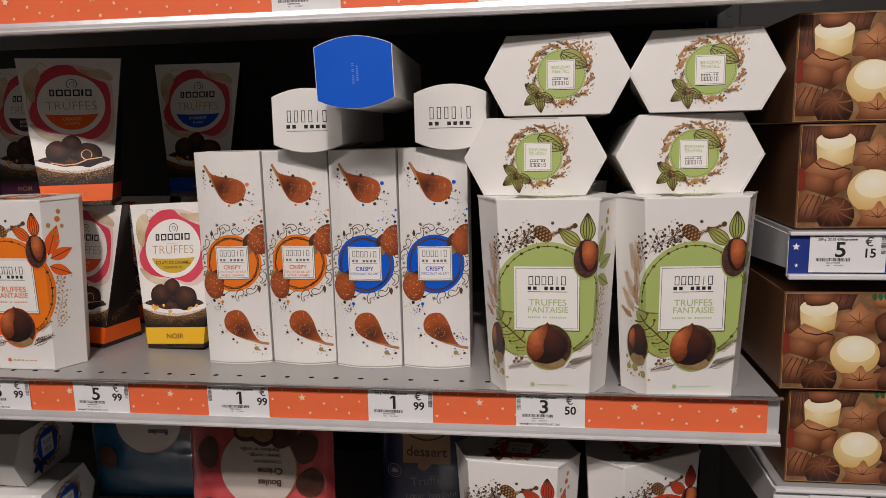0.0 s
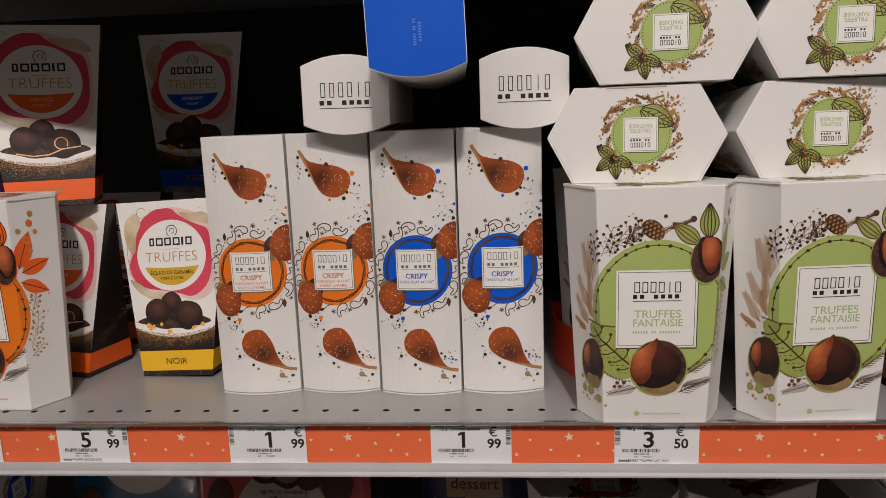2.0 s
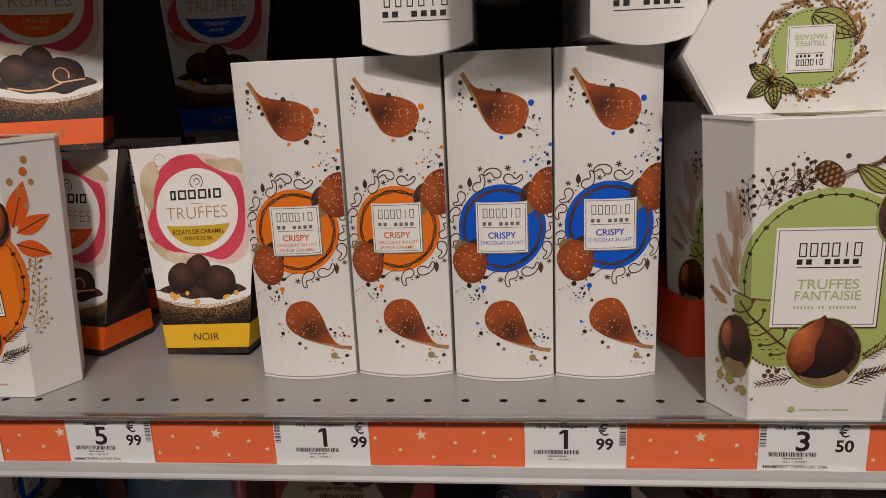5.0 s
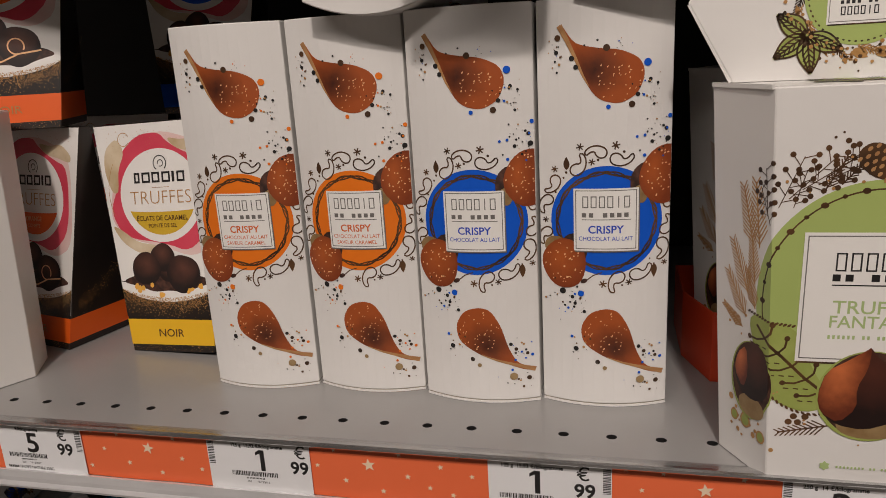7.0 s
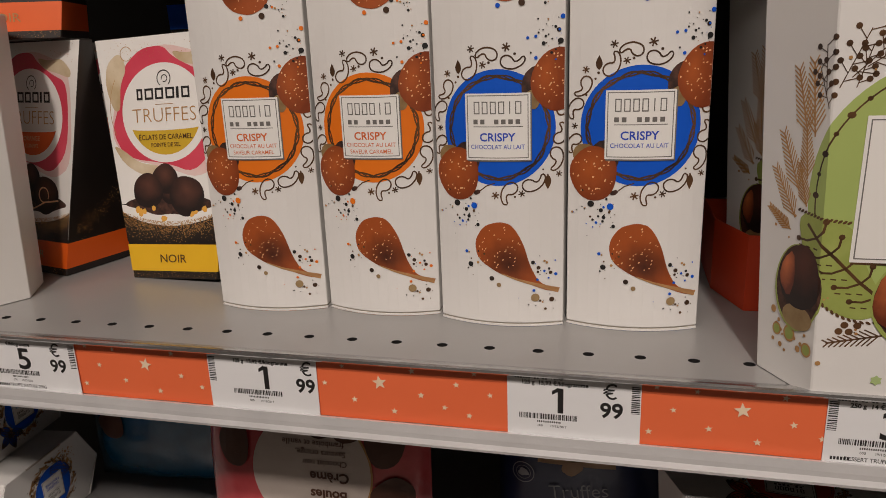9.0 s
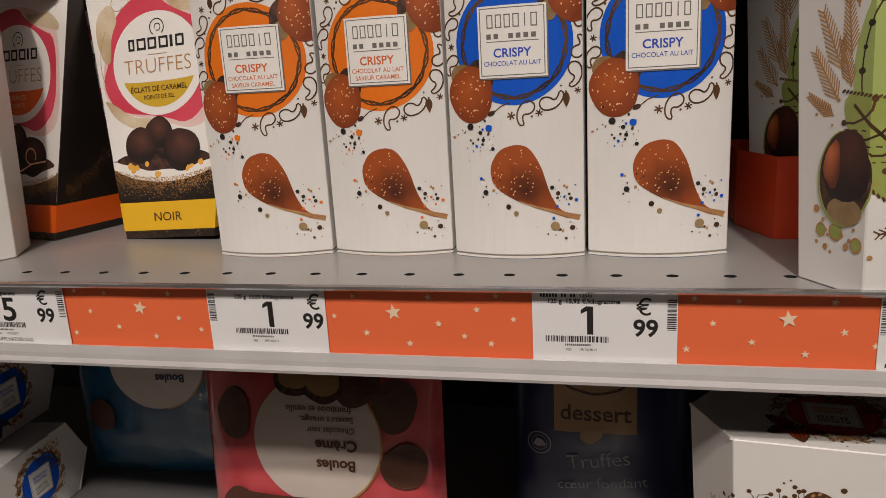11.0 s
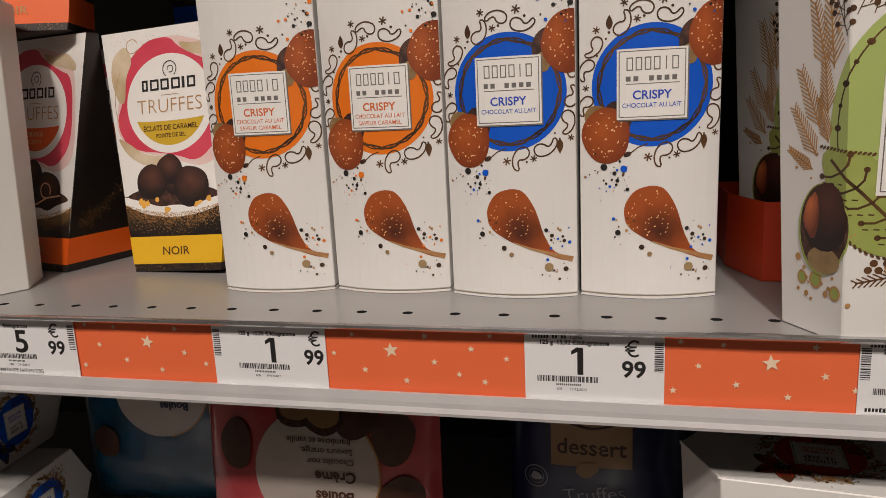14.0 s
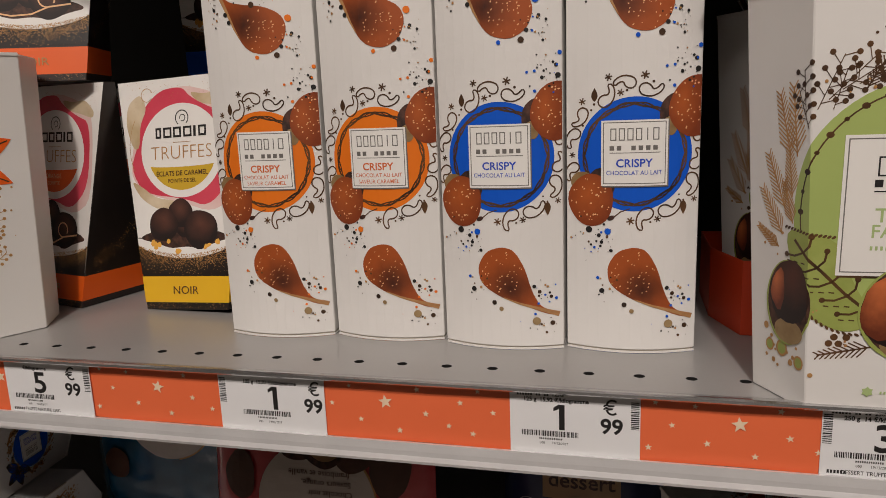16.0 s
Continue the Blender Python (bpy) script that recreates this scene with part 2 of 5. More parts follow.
class Art:
    """Printed layers on a panel. place(u, v, h) gives the point h metres above the panel; folds are lines (u, v, nu, nv) at which the print
    is creased, and clips are lines beyond which nothing is printed."""

    def __init__(self, place, folds=(), clips=()):
        self.place, self.folds, self.clips, self.layers, self.step = place, folds, clips, {}, 0

    def layer(self, name, mat, kind=""):
        """kind "each": every printed piece is a part of its own; "stuff": many small marks in one part."""
        self.step += 1
        self.layers[name] = [[bmesh.new()], mat, 0.00006 + 0.00003 * self.step, kind]
        return self

    def sheet(self, name):
        bms, _, _, kind = self.layers[name]
        if kind == "each" and bms[-1].faces:
            bms.append(bmesh.new())
        return bms[-1]

    def poly(self, name, pts):
        bm = self.sheet(name)
        vs = [bm.verts.new((u, v, 0)) for u, v in pts]
        bm.faces.new(vs)

    def soft(self, name, pts, rounds=2, hub=None):
        """A polygon with its corners cut round, filled from a hub point if it is hollow on one side."""
        for _ in range(rounds):
            cut = []
            for (u0, v0), (u1, v1) in zip(pts, pts[1:] + pts[:1]):
                cut += [(0.78 * u0 + 0.22 * u1, 0.78 * v0 + 0.22 * v1), (0.22 * u0 + 0.78 * u1, 0.22 * v0 + 0.78 * v1)]
            pts = cut
        if hub is None:
            self.poly(name, pts)
            return
        bm = self.sheet(name)
        mid = bm.verts.new((*hub, 0))
        rim = [bm.verts.new((u, v, 0)) for u, v in pts]
        for a, b in zip(rim, rim[1:] + rim[:1]):
            bm.faces.new((mid, a, b))

    def ell(self, name, cx, cy, rx, ry=None, rot=0.0, n=20, wobble=0.0, a0=0.0, a1=360.0):
        ry = ry or rx
        c, s = math.cos(radians(rot)), math.sin(radians(rot))
        pts = []
        whole = a1 - a0 >= 360
        for i in range(n if whole else n + 1):
            a = radians(a0 + (a1 - a0) * i / n)
            k = 1 + wobble * math.sin(3 * a + cx * 900) + wobble * 0.6 * math.sin(5 * a + cy * 700)
            x, y = rx * k * math.cos(a), ry * k * math.sin(a)
            pts.append((cx + x * c - y * s, cy + x * s + y * c))
        self.poly(name, pts)

    def ring(self, name, cx, cy, r0, r1, n=40, a0=0, a1=360, wobble=0.0, squash=1.0):
        pts = [(cx + r0 * (1 + wobble * math.sin(7 * a)) * math.cos(a), cy + squash * r0 * (1 + wobble * math.sin(7 * a)) * math.sin(a)) for a in [radians(a0 + (a1 - a0) * i / n) for i in range(n + 1)]]
        self.stroke(name, pts, r1 - r0)

    def stroke(self, name, pts, width, taper=False):
        bm = self.sheet(name)
        left, right = [], []
        for i, (u, v) in enumerate(pts):
            a, b = pts[max(0, i - 1)], pts[min(len(pts) - 1, i + 1)]
            du, dv = b[0] - a[0], b[1] - a[1]
            d = math.hypot(du, dv) or 1
            w = width / 2 * ((1 - 0.8 * i / (len(pts) - 1)) if taper else 1)
            left.append(bm.verts.new((u - dv / d * w, v + du / d * w, 0)))
            right.append(bm.verts.new((u + dv / d * w, v - du / d * w, 0)))
        for i in range(len(pts) - 1):
            bm.faces.new((left[i], right[i], right[i + 1], left[i + 1]))

    def text(self, name, body, cx, cy, size, bold=0.0, rot=0.0, wide=1.0):
        bm = self.sheet(name)
        vs, fs = text_mesh(body, bold)
        c, s = math.cos(radians(rot)), math.sin(radians(rot))
        made = [bm.verts.new((cx + size * (x * wide * c - y * s), cy + size * (x * wide * s + y * c), 0)) for x, y in vs]
        for f in fs:
            bm.faces.new([made[i] for i in f])

    def bars(self, name, cx, cy, width, height, count, fill=0.62, rot=0.0, gaps=()):
        """A row of plain upright bars in place of writing."""
        c, s = math.cos(radians(rot)), math.sin(radians(rot))
        for i in range(count):
            if i in gaps:
                continue
            x0 = -width / 2 + width * i / count
            x1 = x0 + width / count * fill
            self.poly(name, [(cx + x * c - y * s, cy + x * s + y * c) for x, y in ((x0, -height / 2), (x1, -height / 2), (x1, height / 2), (x0, height / 2))])

    def frames(self, name, cx, cy, width, height, count, line, fill=0.72):
        """A row of thin upright outlines in place of a name, the last but one a single stroke."""
        for i in range(count):
            x0 = cx - width / 2 + width * (i + 0.5 - fill / 2) / count
            x1 = x0 + width / count * fill
            if i == count - 2:
                self.rect(name, (x0 + x1 - line) / 2, (x0 + x1 + line) / 2, cy - height / 2, cy + height / 2)
            else:
                self.frame_rect(name, x0, x1, cy - height / 2, cy + height / 2, line)

    def rect(self, name, u0, u1, v0, v1):
        self.poly(name, [(u0, v0), (u1, v0), (u1, v1), (u0, v1)])

    def frame_rect(self, name, u0, u1, v0, v1, w):
        self.rect(name, u0, u1, v0, v0 + w)
        self.rect(name, u0, u1, v1 - w, v1)
        self.rect(name, u0, u0 + w, v0 + w, v1 - w)
        self.rect(name, u1 - w, u1, v0 + w, v1 - w)

    def star(self, name, cx, cy, r, rot=0.0, points=5, inner=0.42):
        self.poly(name, [(cx + (r if i % 2 == 0 else r * inner) * math.sin(radians(rot) + i * math.pi / points), cy + (r if i % 2 == 0 else r * inner) * math.cos(radians(rot) + i * math.pi / points)) for i in range(2 * points)])

    def leaf(self, name, cx, cy, length, width, rot):
        c, s = math.cos(radians(rot)), math.sin(radians(rot))
        pts = []
        for side in (1, -1):
            for i in range(8):
                t = i / 8 if side == 1 else 1 - i / 8
                x, y = length * t, side * width / 2 * math.sin(math.pi * t ** 0.8)
                pts.append((cx + x * c - y * s, cy + x * s + y * c))
        self.poly(name, pts)

    def branch(self, name, cx, cy, length, rot, needles=9, reach=0.3, width=0.0005):
        c, s = math.cos(radians(rot)), math.sin(radians(rot))
        self.stroke(name, [(cx, cy), (cx + length * c, cy + length * s)], width * 1.3)
        for i in range(needles):
            t = (i + 0.6) / needles
            px, py = cx + length * t * c, cy + length * t * s
            r = length * reach * (1.05 - 0.6 * t)
            for side in (38, -38):
                a = radians(rot + side)
                self.stroke(name, [(px, py), (px + r * math.cos(a), py + r * math.sin(a))], width)

    def berries(self, name, cx, cy, length, rot, n=6, size=0.0011):
        c, s = math.cos(radians(rot)), math.sin(radians(rot))
        self.stroke(name, [(cx, cy), (cx + length * c, cy + length * s)], 0.0004)
        for i in range(n):
            t = (i + 0.8) / n
            side = 1 if i % 2 else -1
            px, py = cx + length * t * c, cy + length * t * s
            a = radians(rot + side * 55)
            qx, qy = px + 0.24 * length * math.cos(a), py + 0.24 * length * math.sin(a)
            self.stroke(name, [(px, py), (qx, qy)], 0.00035)
            self.ell(name, qx, qy, size, n=8)

    def paisley(self, name, bx, by, tx, ty, flip=1, width=0.0008):
        """An outlined comma with its round body at (bx, by) and its tip at (tx, ty)."""
        k = math.hypot(tx - bx, ty - by) / 2.6
        a = math.atan2(ty - by, tx - bx) - 0.12 * flip
        c, s = math.cos(a), math.sin(a)
        shape = [(-1.0, 0.1), (-0.7, 0.8), (0.1, 1.0), (0.8, 0.6), (1.1, -0.05), (1.7, 0.0), (2.5, 0.75), (2.8, 0.1), (2.1, -0.7), (1.0, -1.1), (0.0, -1.0), (-0.75, -0.6)]
        pts = [(bx + k * (x * c - flip * y * s), by + k * (x * s + flip * y * c)) for x, y in shape]
        cut = []
        for (u0, v0), (u1, v1) in zip(pts, pts[1:] + pts[:1]):
            cut += [(0.75 * u0 + 0.25 * u1, 0.75 * v0 + 0.25 * v1), (0.25 * u0 + 0.75 * u1, 0.25 * v0 + 0.75 * v1)]
        self.stroke(name, cut + cut[:1], width)

    def pod(self, name, lines, cx, cy, length, width, rot, ribs=5):
        """A pointed husk with ribs that run from its foot to its tip."""
        self.leaf(name, cx, cy, length, width, rot)
        c, s = math.cos(radians(rot)), math.sin(radians(rot))
        for i in range(ribs):
            k = (2 * i / (ribs - 1) - 1) * 0.96
            pts = []
            for j in range(9):
                t = 0.03 + 0.94 * j / 8
                x, y = length * t, k * width / 2 * math.sin(math.pi * t ** 0.8)
                pts.append((cx + x * c - y * s, cy + x * s + y * c))
            self.stroke(lines, pts, 0.0008)

    def asterisk(self, name, cx, cy, r):
        for k in range(3):
            a = radians(60 * k + 15)
            self.stroke(name, [(cx - r * math.cos(a), cy - r * math.sin(a)), (cx + r * math.cos(a), cy + r * math.sin(a))], r * 0.34)

    def scatter(self, names, spots, rng, sizes=(0.0003, 0.001)):
        for u, v in spots:
            self.ell(rng.choice(names), u, v, sizes[0] + (sizes[1] - sizes[0]) * rng.random() ** 2, n=7)

    def done(self, parent):
        for name, bm, mat, h, kind in [(n, b, m, h + 0.000005 * i, k) for n, (bs, m, h, k) in self.layers.items() for i, b in enumerate(bs)]:
            if not bm.faces:
                bm.free()
                continue
            bmesh.ops.triangulate(bm, faces=[f for f in bm.faces if len(f.verts) > 4])
            for u, v, nu, nv in self.folds:
                bmesh.ops.bisect_plane(bm, geom=bm.verts[:] + bm.edges[:] + bm.faces[:], plane_co=(u, v, 0), plane_no=(nu, nv, 0))
            for u, v, nu, nv in self.clips:
                bmesh.ops.bisect_plane(bm, geom=bm.verts[:] + bm.edges[:] + bm.faces[:], plane_co=(u, v, 0), plane_no=(nu, nv, 0), clear_outer=True)
            for vert in bm.verts:
                vert.co = self.place(vert.co.x, vert.co.y, h)
            if bm.faces:
                tagged(part(name, bm, mat, parent), kind="stuff" if kind == "stuff" else "")
            else:
                bm.free()


def flat(origin, along, up):
    o, a, b = Vector(origin), Vector(along).normalized(), Vector(up).normalized()
    n = a.cross(b)
    return lambda u, v, h: o + a * u + b * v + n * h


# ---- setting ----
def structure(name, bm, mat, label, category=""):
    ob = part(name, bm, mat)
    return tagged(ob, label, category or name.split("_")[0], "", "structure")


structure("floor", box_bm(-3, 3.5, -4.6, 0.9, ROOM_FLOOR - 0.05, ROOM_FLOOR), FLOOR_MAT, "pale polished store floor of the aisle")
structure("ceiling", box_bm(-3, 3.5, -4.6, 0.9, ROOM_TOP, ROOM_TOP + 0.05), WALL_MAT, "off-white ceiling above the store aisle")
structure("wall_south", box_bm(-3, 3.5, -4.65, -4.6, ROOM_FLOOR, ROOM_TOP), WALL_MAT, "plain wall closing the far side of the aisle", "wall")
structure("wall_north", box_bm(-3, 3.5, 0.86, 0.9, ROOM_FLOOR, ROOM_TOP), WALL_MAT, "plain wall behind the shelving", "wall")
structure("wall_west", box_bm(-3.05, -3, -4.6, 0.9, ROOM_FLOOR, ROOM_TOP), WALL_MAT, "plain wall closing the end of the aisle", "wall")
structure("wall_east", box_bm(3.5, 3.55, -4.6, 0.9, ROOM_FLOOR, ROOM_TOP), WALL_MAT, "plain wall closing the end of the aisle", "wall")

for lx, ly, watts in LAMP_ROWS:
    lum = base("ceiling_light", "long white tube light fixed to the ceiling", "light", "aisle tube lights")
    lum.location = (lx, ly, ROOM_TOP)
    part("housing", box_bm(-1.32, 1.32, -0.1, 0.1, -0.05, 0, 0.004), WALL_MAT, lum)
    part("diffuser", box_bm(-1.3, 1.3, -0.085, 0.085, -0.075, -0.05, 0.004), LAMP_GLASS, lum)

for lx, ly, watts in SPOTS:
    can = base("ceiling_spot", "small round white downlight fixed to the ceiling", "light", "aisle downlights")
    can.location = (lx, ly, ROOM_TOP)
    rim = [(math.cos(2 * math.pi * k / 24), math.sin(2 * math.pi * k / 24)) for k in range(24)]
    part("housing", prism_bm([[(r * c, r * q, z) for c, q in rim] for r, z in ((0.085, -0.030), (0.09, 0.0))]), WALL_MAT, can)
    part("diffuser", prism_bm([[(0.06 * c, 0.06 * q, z) for c, q in rim] for z in (-0.040, -0.030)]), LAMP_GLASS, can)

BACK_Y = 0.43
X0, X1 = -0.62, 0.557
structure("back_panel", box_bm(-0.9, 1.2, BACK_Y, BACK_Y + 0.02, ROOM_FLOOR, 0.95), BACKING, "dark metal back panel of the shelving", "panel")


def upright(x):
    ob = base("shelf_post", "dark slotted steel post between the shelf bays", "post")
    ob.location = (x, BACK_Y - 0.0305, ROOM_FLOOR)
    bm = box_bm(-0.015, 0.015, -0.03, 0.03, 0, 2.1, 0.002)
    part("column", bm, BACKING, ob)
    bm = bmesh.new()
    for i in range(40):
        bmesh.ops.create_cube(bm, size=1, matrix=Matrix.LocRotScale((0, -0.0305, 0.1 + i * 0.05), None, (0.005, 0.001, 0.02)))
    tagged(part("slots", bm, INK, ob), kind="stuff")


upright(0.585)


RAIL_Y = 0.004


def shelf(z, x0, x1, holes, label):
    """A steel shelf: perforated deck with a folded front, a bright bead and a price rail."""
    ob = base("shelf", label, "shelf", "gondola shelves")
    ob.location = (0, RAIL_Y, z)
    pitch, hy, hr, half = 0.0262, 0.0270, 0.0030, 0.0131
    bm, walls = bmesh.new(), []
    n = int((x1 - x0) / pitch)
    start = 0.1280 - pitch * round((0.1280 - x0 - half) / pitch)
    if holes:
        ya, yb = hy - half, hy + half
        xs = [start + i * pitch for i in range(n) if start + i * pitch + half < x1]
        for x in xs:
            ring, low, outer = [], [], []
            for k in range(16):
                a = 2 * math.pi * k / 16
                c, s = math.cos(a), math.sin(a)
                ring.append(bm.verts.new((x + hr * c, hy + hr * 0.85 * s, 0)))
                low.append(bm.verts.new((x + hr * c, hy + hr * 0.85 * s, -0.0100)))
                m = max(abs(c), abs(s))
                outer.append(bm.verts.new((x + half * c / m, hy + half * s / m, 0)))
            for k in range(16):
                j = (k + 1) % 16
                bm.faces.new((ring[k], outer[k], outer[j], ring[j]))
                walls.append([ring[k].co.copy(), ring[j].co.copy(), low[j].co.copy(), low[k].co.copy()])
        xl, xr = xs[0] - half, xs[-1] + half
        def quad(a, b, c, d):
            bm.faces.new([bm.verts.new((*p, 0)) for p in ((a, c), (b, c), (b, d), (a, d))])
        quad(x0, x1, -0.001, ya)
        quad(x0, x1, yb, BACK_Y - RAIL_Y)
        if xl > x0:
            quad(x0, xl, ya, yb)
        quad(xr, x1, ya, yb)
        loose = [v for v in bm.verts if not v.link_faces]
        bmesh.ops.delete(bm, geom=loose, context="VERTS")
        part("deck", bm, DECK, ob)
        # black walls inside each hole: the shade in the holes, put in as colour
        bm = bmesh.new()
        for quad_points in walls:
            bm.faces.new([bm.verts.new(p - Vector((0, 0, 0.0002))) for p in quad_points])
        tagged(part("hole_shade_walls", bm, INK, ob), kind="stuff")
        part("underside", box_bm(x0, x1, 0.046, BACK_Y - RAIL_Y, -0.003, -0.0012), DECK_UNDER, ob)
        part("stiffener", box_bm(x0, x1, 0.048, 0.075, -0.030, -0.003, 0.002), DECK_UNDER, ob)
        # added near-black plate below the holes, so that they look dark inside
        part("hole_shade_plate", box_bm(x0, x1, 0.0045, 0.046, -0.0185, -0.0155), BACKING, ob)
    else:
        bm.free()
        part("deck", box_bm(x0, x1, -0.003, BACK_Y - RAIL_Y, -0.003, 0), DECK, ob)
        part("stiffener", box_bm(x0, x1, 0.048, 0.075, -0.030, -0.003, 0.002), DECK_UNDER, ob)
    # bead: a rounded bright lip
    prof = [(0.0060, 0.0004), (0.0020, 0.0018), (-0.0030, 0.0034), (-0.0060, 0.0040), (-0.0074, 0.0034), (-0.0078, 0.0022), (-0.0068, 0.0012), (-0.0040, 0.0008), (0.0012, 0.0003)]
    part("bead", prism_bm([[(x, y, zz) for y, zz in prof] for x in (x0, x1)]), BEAD_STEEL, ob)
    part("rail_back", box_bm(x0, x1, 0.0015, 0.004, -0.041, -0.0005), STEEL, ob)
    prof = [(0.0015, -0.0440), (-0.0050, -0.0440), (-0.0066, -0.0432), (-0.0070, -0.0416), (-0.0046, -0.0398), (-0.0044, -0.0372), (-0.0032, -0.0330), (-0.0018, -0.0330), (0.0015, -0.0405)]
    part("rail_foot", prism_bm([[(x, y, zz) for y, zz in prof] for x in (x0, x1)]), STEEL, ob)
    return ob


shelf(0.0, X0, X1, True, "grey steel shelf with a perforated deck and a bright price rail")
shelf(0.3945, X0, X1 + 0.012, False, "grey steel upper shelf with a bright price rail")
shelf(-0.272, X0, X1, False, "grey steel lower shelf in shadow")


# ---- price rail contents ----
def promo_strip(x0, x1, z, seed, shift=0.0):
    rng = random.Random(seed)
    x0, x1 = x0 - 0.003, x1 + 0.003 if x1 != 0.546 else x1
    ob = base("promo_strip", "coral paper strip with cream stars in the price rail", "paper strip", "coral strips")
    ob.location = (x0, RAIL_Y + 0.0004, z)
    w = x1 - x0
    bm = bmesh.new()
    cols = max(4, int(w / 0.01))
    curl = 0.0009
    vs = [[bm.verts.new((w * i / cols, curl * 0.3 * math.sin(i * 0.9 + seed) - 0.0003, -0.0338 + 0.0348 * j / 3)) for i in range(cols + 1)] for j in range(4)]
    for j in range(3):
        for i in range(cols):
            bm.faces.new((vs[j][i], vs[j][i + 1], vs[j + 1][i + 1], vs[j + 1][i]))
    ext = bmesh.ops.extrude_face_region(bm, geom=bm.faces[:])
    for v in [g for g in ext["geom"] if isinstance(g, bmesh.types.BMVert)]:
        v.co.y += 0.0003
    part("paper", bm, STRIP, ob)
    art = Art(flat((0, -0.0006, -0.034), (1, 0, 0), (0, 0, 1))).layer("star", STAR, "each")
    cell = 0.090
    marks = [(0.048, 0.0225, 0.0042), (0.017, 0.020, 0.0017), (0.006, 0.0075, 0.0019), (0.0335, 0.0115, 0.0019), (0.0705, 0.0170, 0.0020), (0.0555, 0.0065, 0.0020), (0.066, 0.0305, 0.0019), (0.0275, 0.0305, 0.0015), (0.009, 0.0315, 0.0016), (0.083, 0.0110, 0.0018), (0.0895, 0.0245, 0.0019)]
    for k in range(int(w / cell) + 2):
        for u, v, r in marks:
            x = u + k * cell - shift
            if r < x < w - r:
                art.star("star", x, v, r, rot=rng.uniform(-14, 14))
    art.done(ob)
    return ob


def price_label(x0, x1, z, euros, cents, name_bars, per_kilo, side, lower, face=PAPER, y=RAIL_Y):
    ob = base("price_label", "white printed price label in the shelf rail", "price label", "price labels")
    ob.location = (x0, y - 0.0006, z)
    w = x1 - x0
    part("paper", box_bm(0, w, -0.0004, 0.0, -0.0342, 0.0012), face, ob)
    art = Art(flat((0, -0.0004, -0.034), (1, 0, 0), (0, 0, 1)))
    art.layer("print", INK)
    k = w / 0.065
    o = 0.0085 if side < 0 and not lower else 0.0
    if name_bars:
        art.bars("print", 0.0120 * k, 0.0326, 0.0165 * k, 0.0019, 12, 0.72, gaps=(6, 9))
        art.text("print", "125G" if euros == "1" else "250G", 0.0245 * k, 0.0317, 0.0027, 0.03)
    if per_kilo:
        art.text("print", per_kilo, 0.0235 * k + o, 0.0287, 0.0031, 0.034, wide=0.97)
    art.text("print", euros, 0.0265 * k + o, 0.0140, 0.0190, 0.018, wide=1.1)
    if euros == "1":
        u = 0.0265 * k + o
        art.poly("print", [(u - 0.0012, 0.0277), (u - 0.0012, 0.0252), (u - 0.0042, 0.0236), (u - 0.0042, 0.0256)])
    art.text("print", "€", 0.0505 * k + o, 0.0235, 0.0112, 0.004)
    art.text("print", cents, 0.0512 * k + o * 0.8, 0.0135, 0.0112, 0.026)
    rng = random.Random(len(cents) + int(x0 * 1000))
    x = 0.006 * k + o
    while x < 0.035 * k + o:
        b = rng.choice((0.0003, 0.0005, 0.0008))
        art.rect("print", x, x + b, 0.0098, 0.0128)
        x += b + rng.choice((0.0003, 0.0005))
    art.bars("print", 0.021 * k + o, 0.0084, 0.012 * k, 0.0010, 13, 0.6)
    art.text("print", "000", 0.0165 * k + o, 0.0055, 0.0018, 0.01)
    art.text("print", "19/12/2017", 0.0255 * k + o, 0.0055, 0.0018, 0.01)
    if side:
        sx = 0.0005 if side < 0 else w - 0.0045
        zz = 0.0165
        while zz < 0.031:
            b = rng.choice((0.0003, 0.0005, 0.0007))
            art.rect("print", sx, sx + 0.004, zz, zz + b)
            zz += b + rng.choice((0.0004, 0.0006))
    if lower:
        art.bars("print", 0.0075 * k, 0.0026, 0.0085 * k, 0.0017, 6, 0.7)
        art.text("print", lower, 0.0255 * k, 0.0017, 0.0029, 0.010, wide=0.9)
    art.done(ob)
    return ob


KILO = "125 g  15,92 €/kilogramme"
price_label(-0.262, -0.200, 0, "5", "99", False, "", 1, "TRUFFE NATURE 250G")
promo_strip(-0.199, -0.150, 0, 1)
price_label(-0.149, -0.087, 0, "5", "99", False, "€/kilogramme", 1, "TRUFFE NATURE 250G")
promo_strip(-0.086, -0.001, 0, 2)
price_label(0.0, 0.065, 0, "1", "99", False, KILO, -1, False)
promo_strip(0.066, 0.167, 0, 3, 0.011)
price_label(0.168, 0.233, 0, "1", "99", True, KILO, 1, False)
promo_strip(0.234, 0.3135, 0, 4)
price_label(0.3145, 0.380, 0, "3", "50", True, "250 g  14 €/kilogramme", -1, "DESSERT TRUFFES LAIT 250G")
promo_strip(0.381, 0.546, 0, 5)
promo_strip(-0.45, -0.263, 0, 6)
UZ = 0.3935
promo_strip(-0.40, 0.092, UZ, 7)
price_label(0.093, 0.158, UZ, "3", "99", True, "", 1, False)
promo_strip(0.159, 0.282, UZ, 8)
price_label(0.283, 0.350, UZ, "3", "99", True, "", 1, False)
promo_strip(0.351, 0.56, UZ, 9)


# ---- slim crisp cartons ----
CW, CH, CB = 0.0358, 0.2325, 0.0085


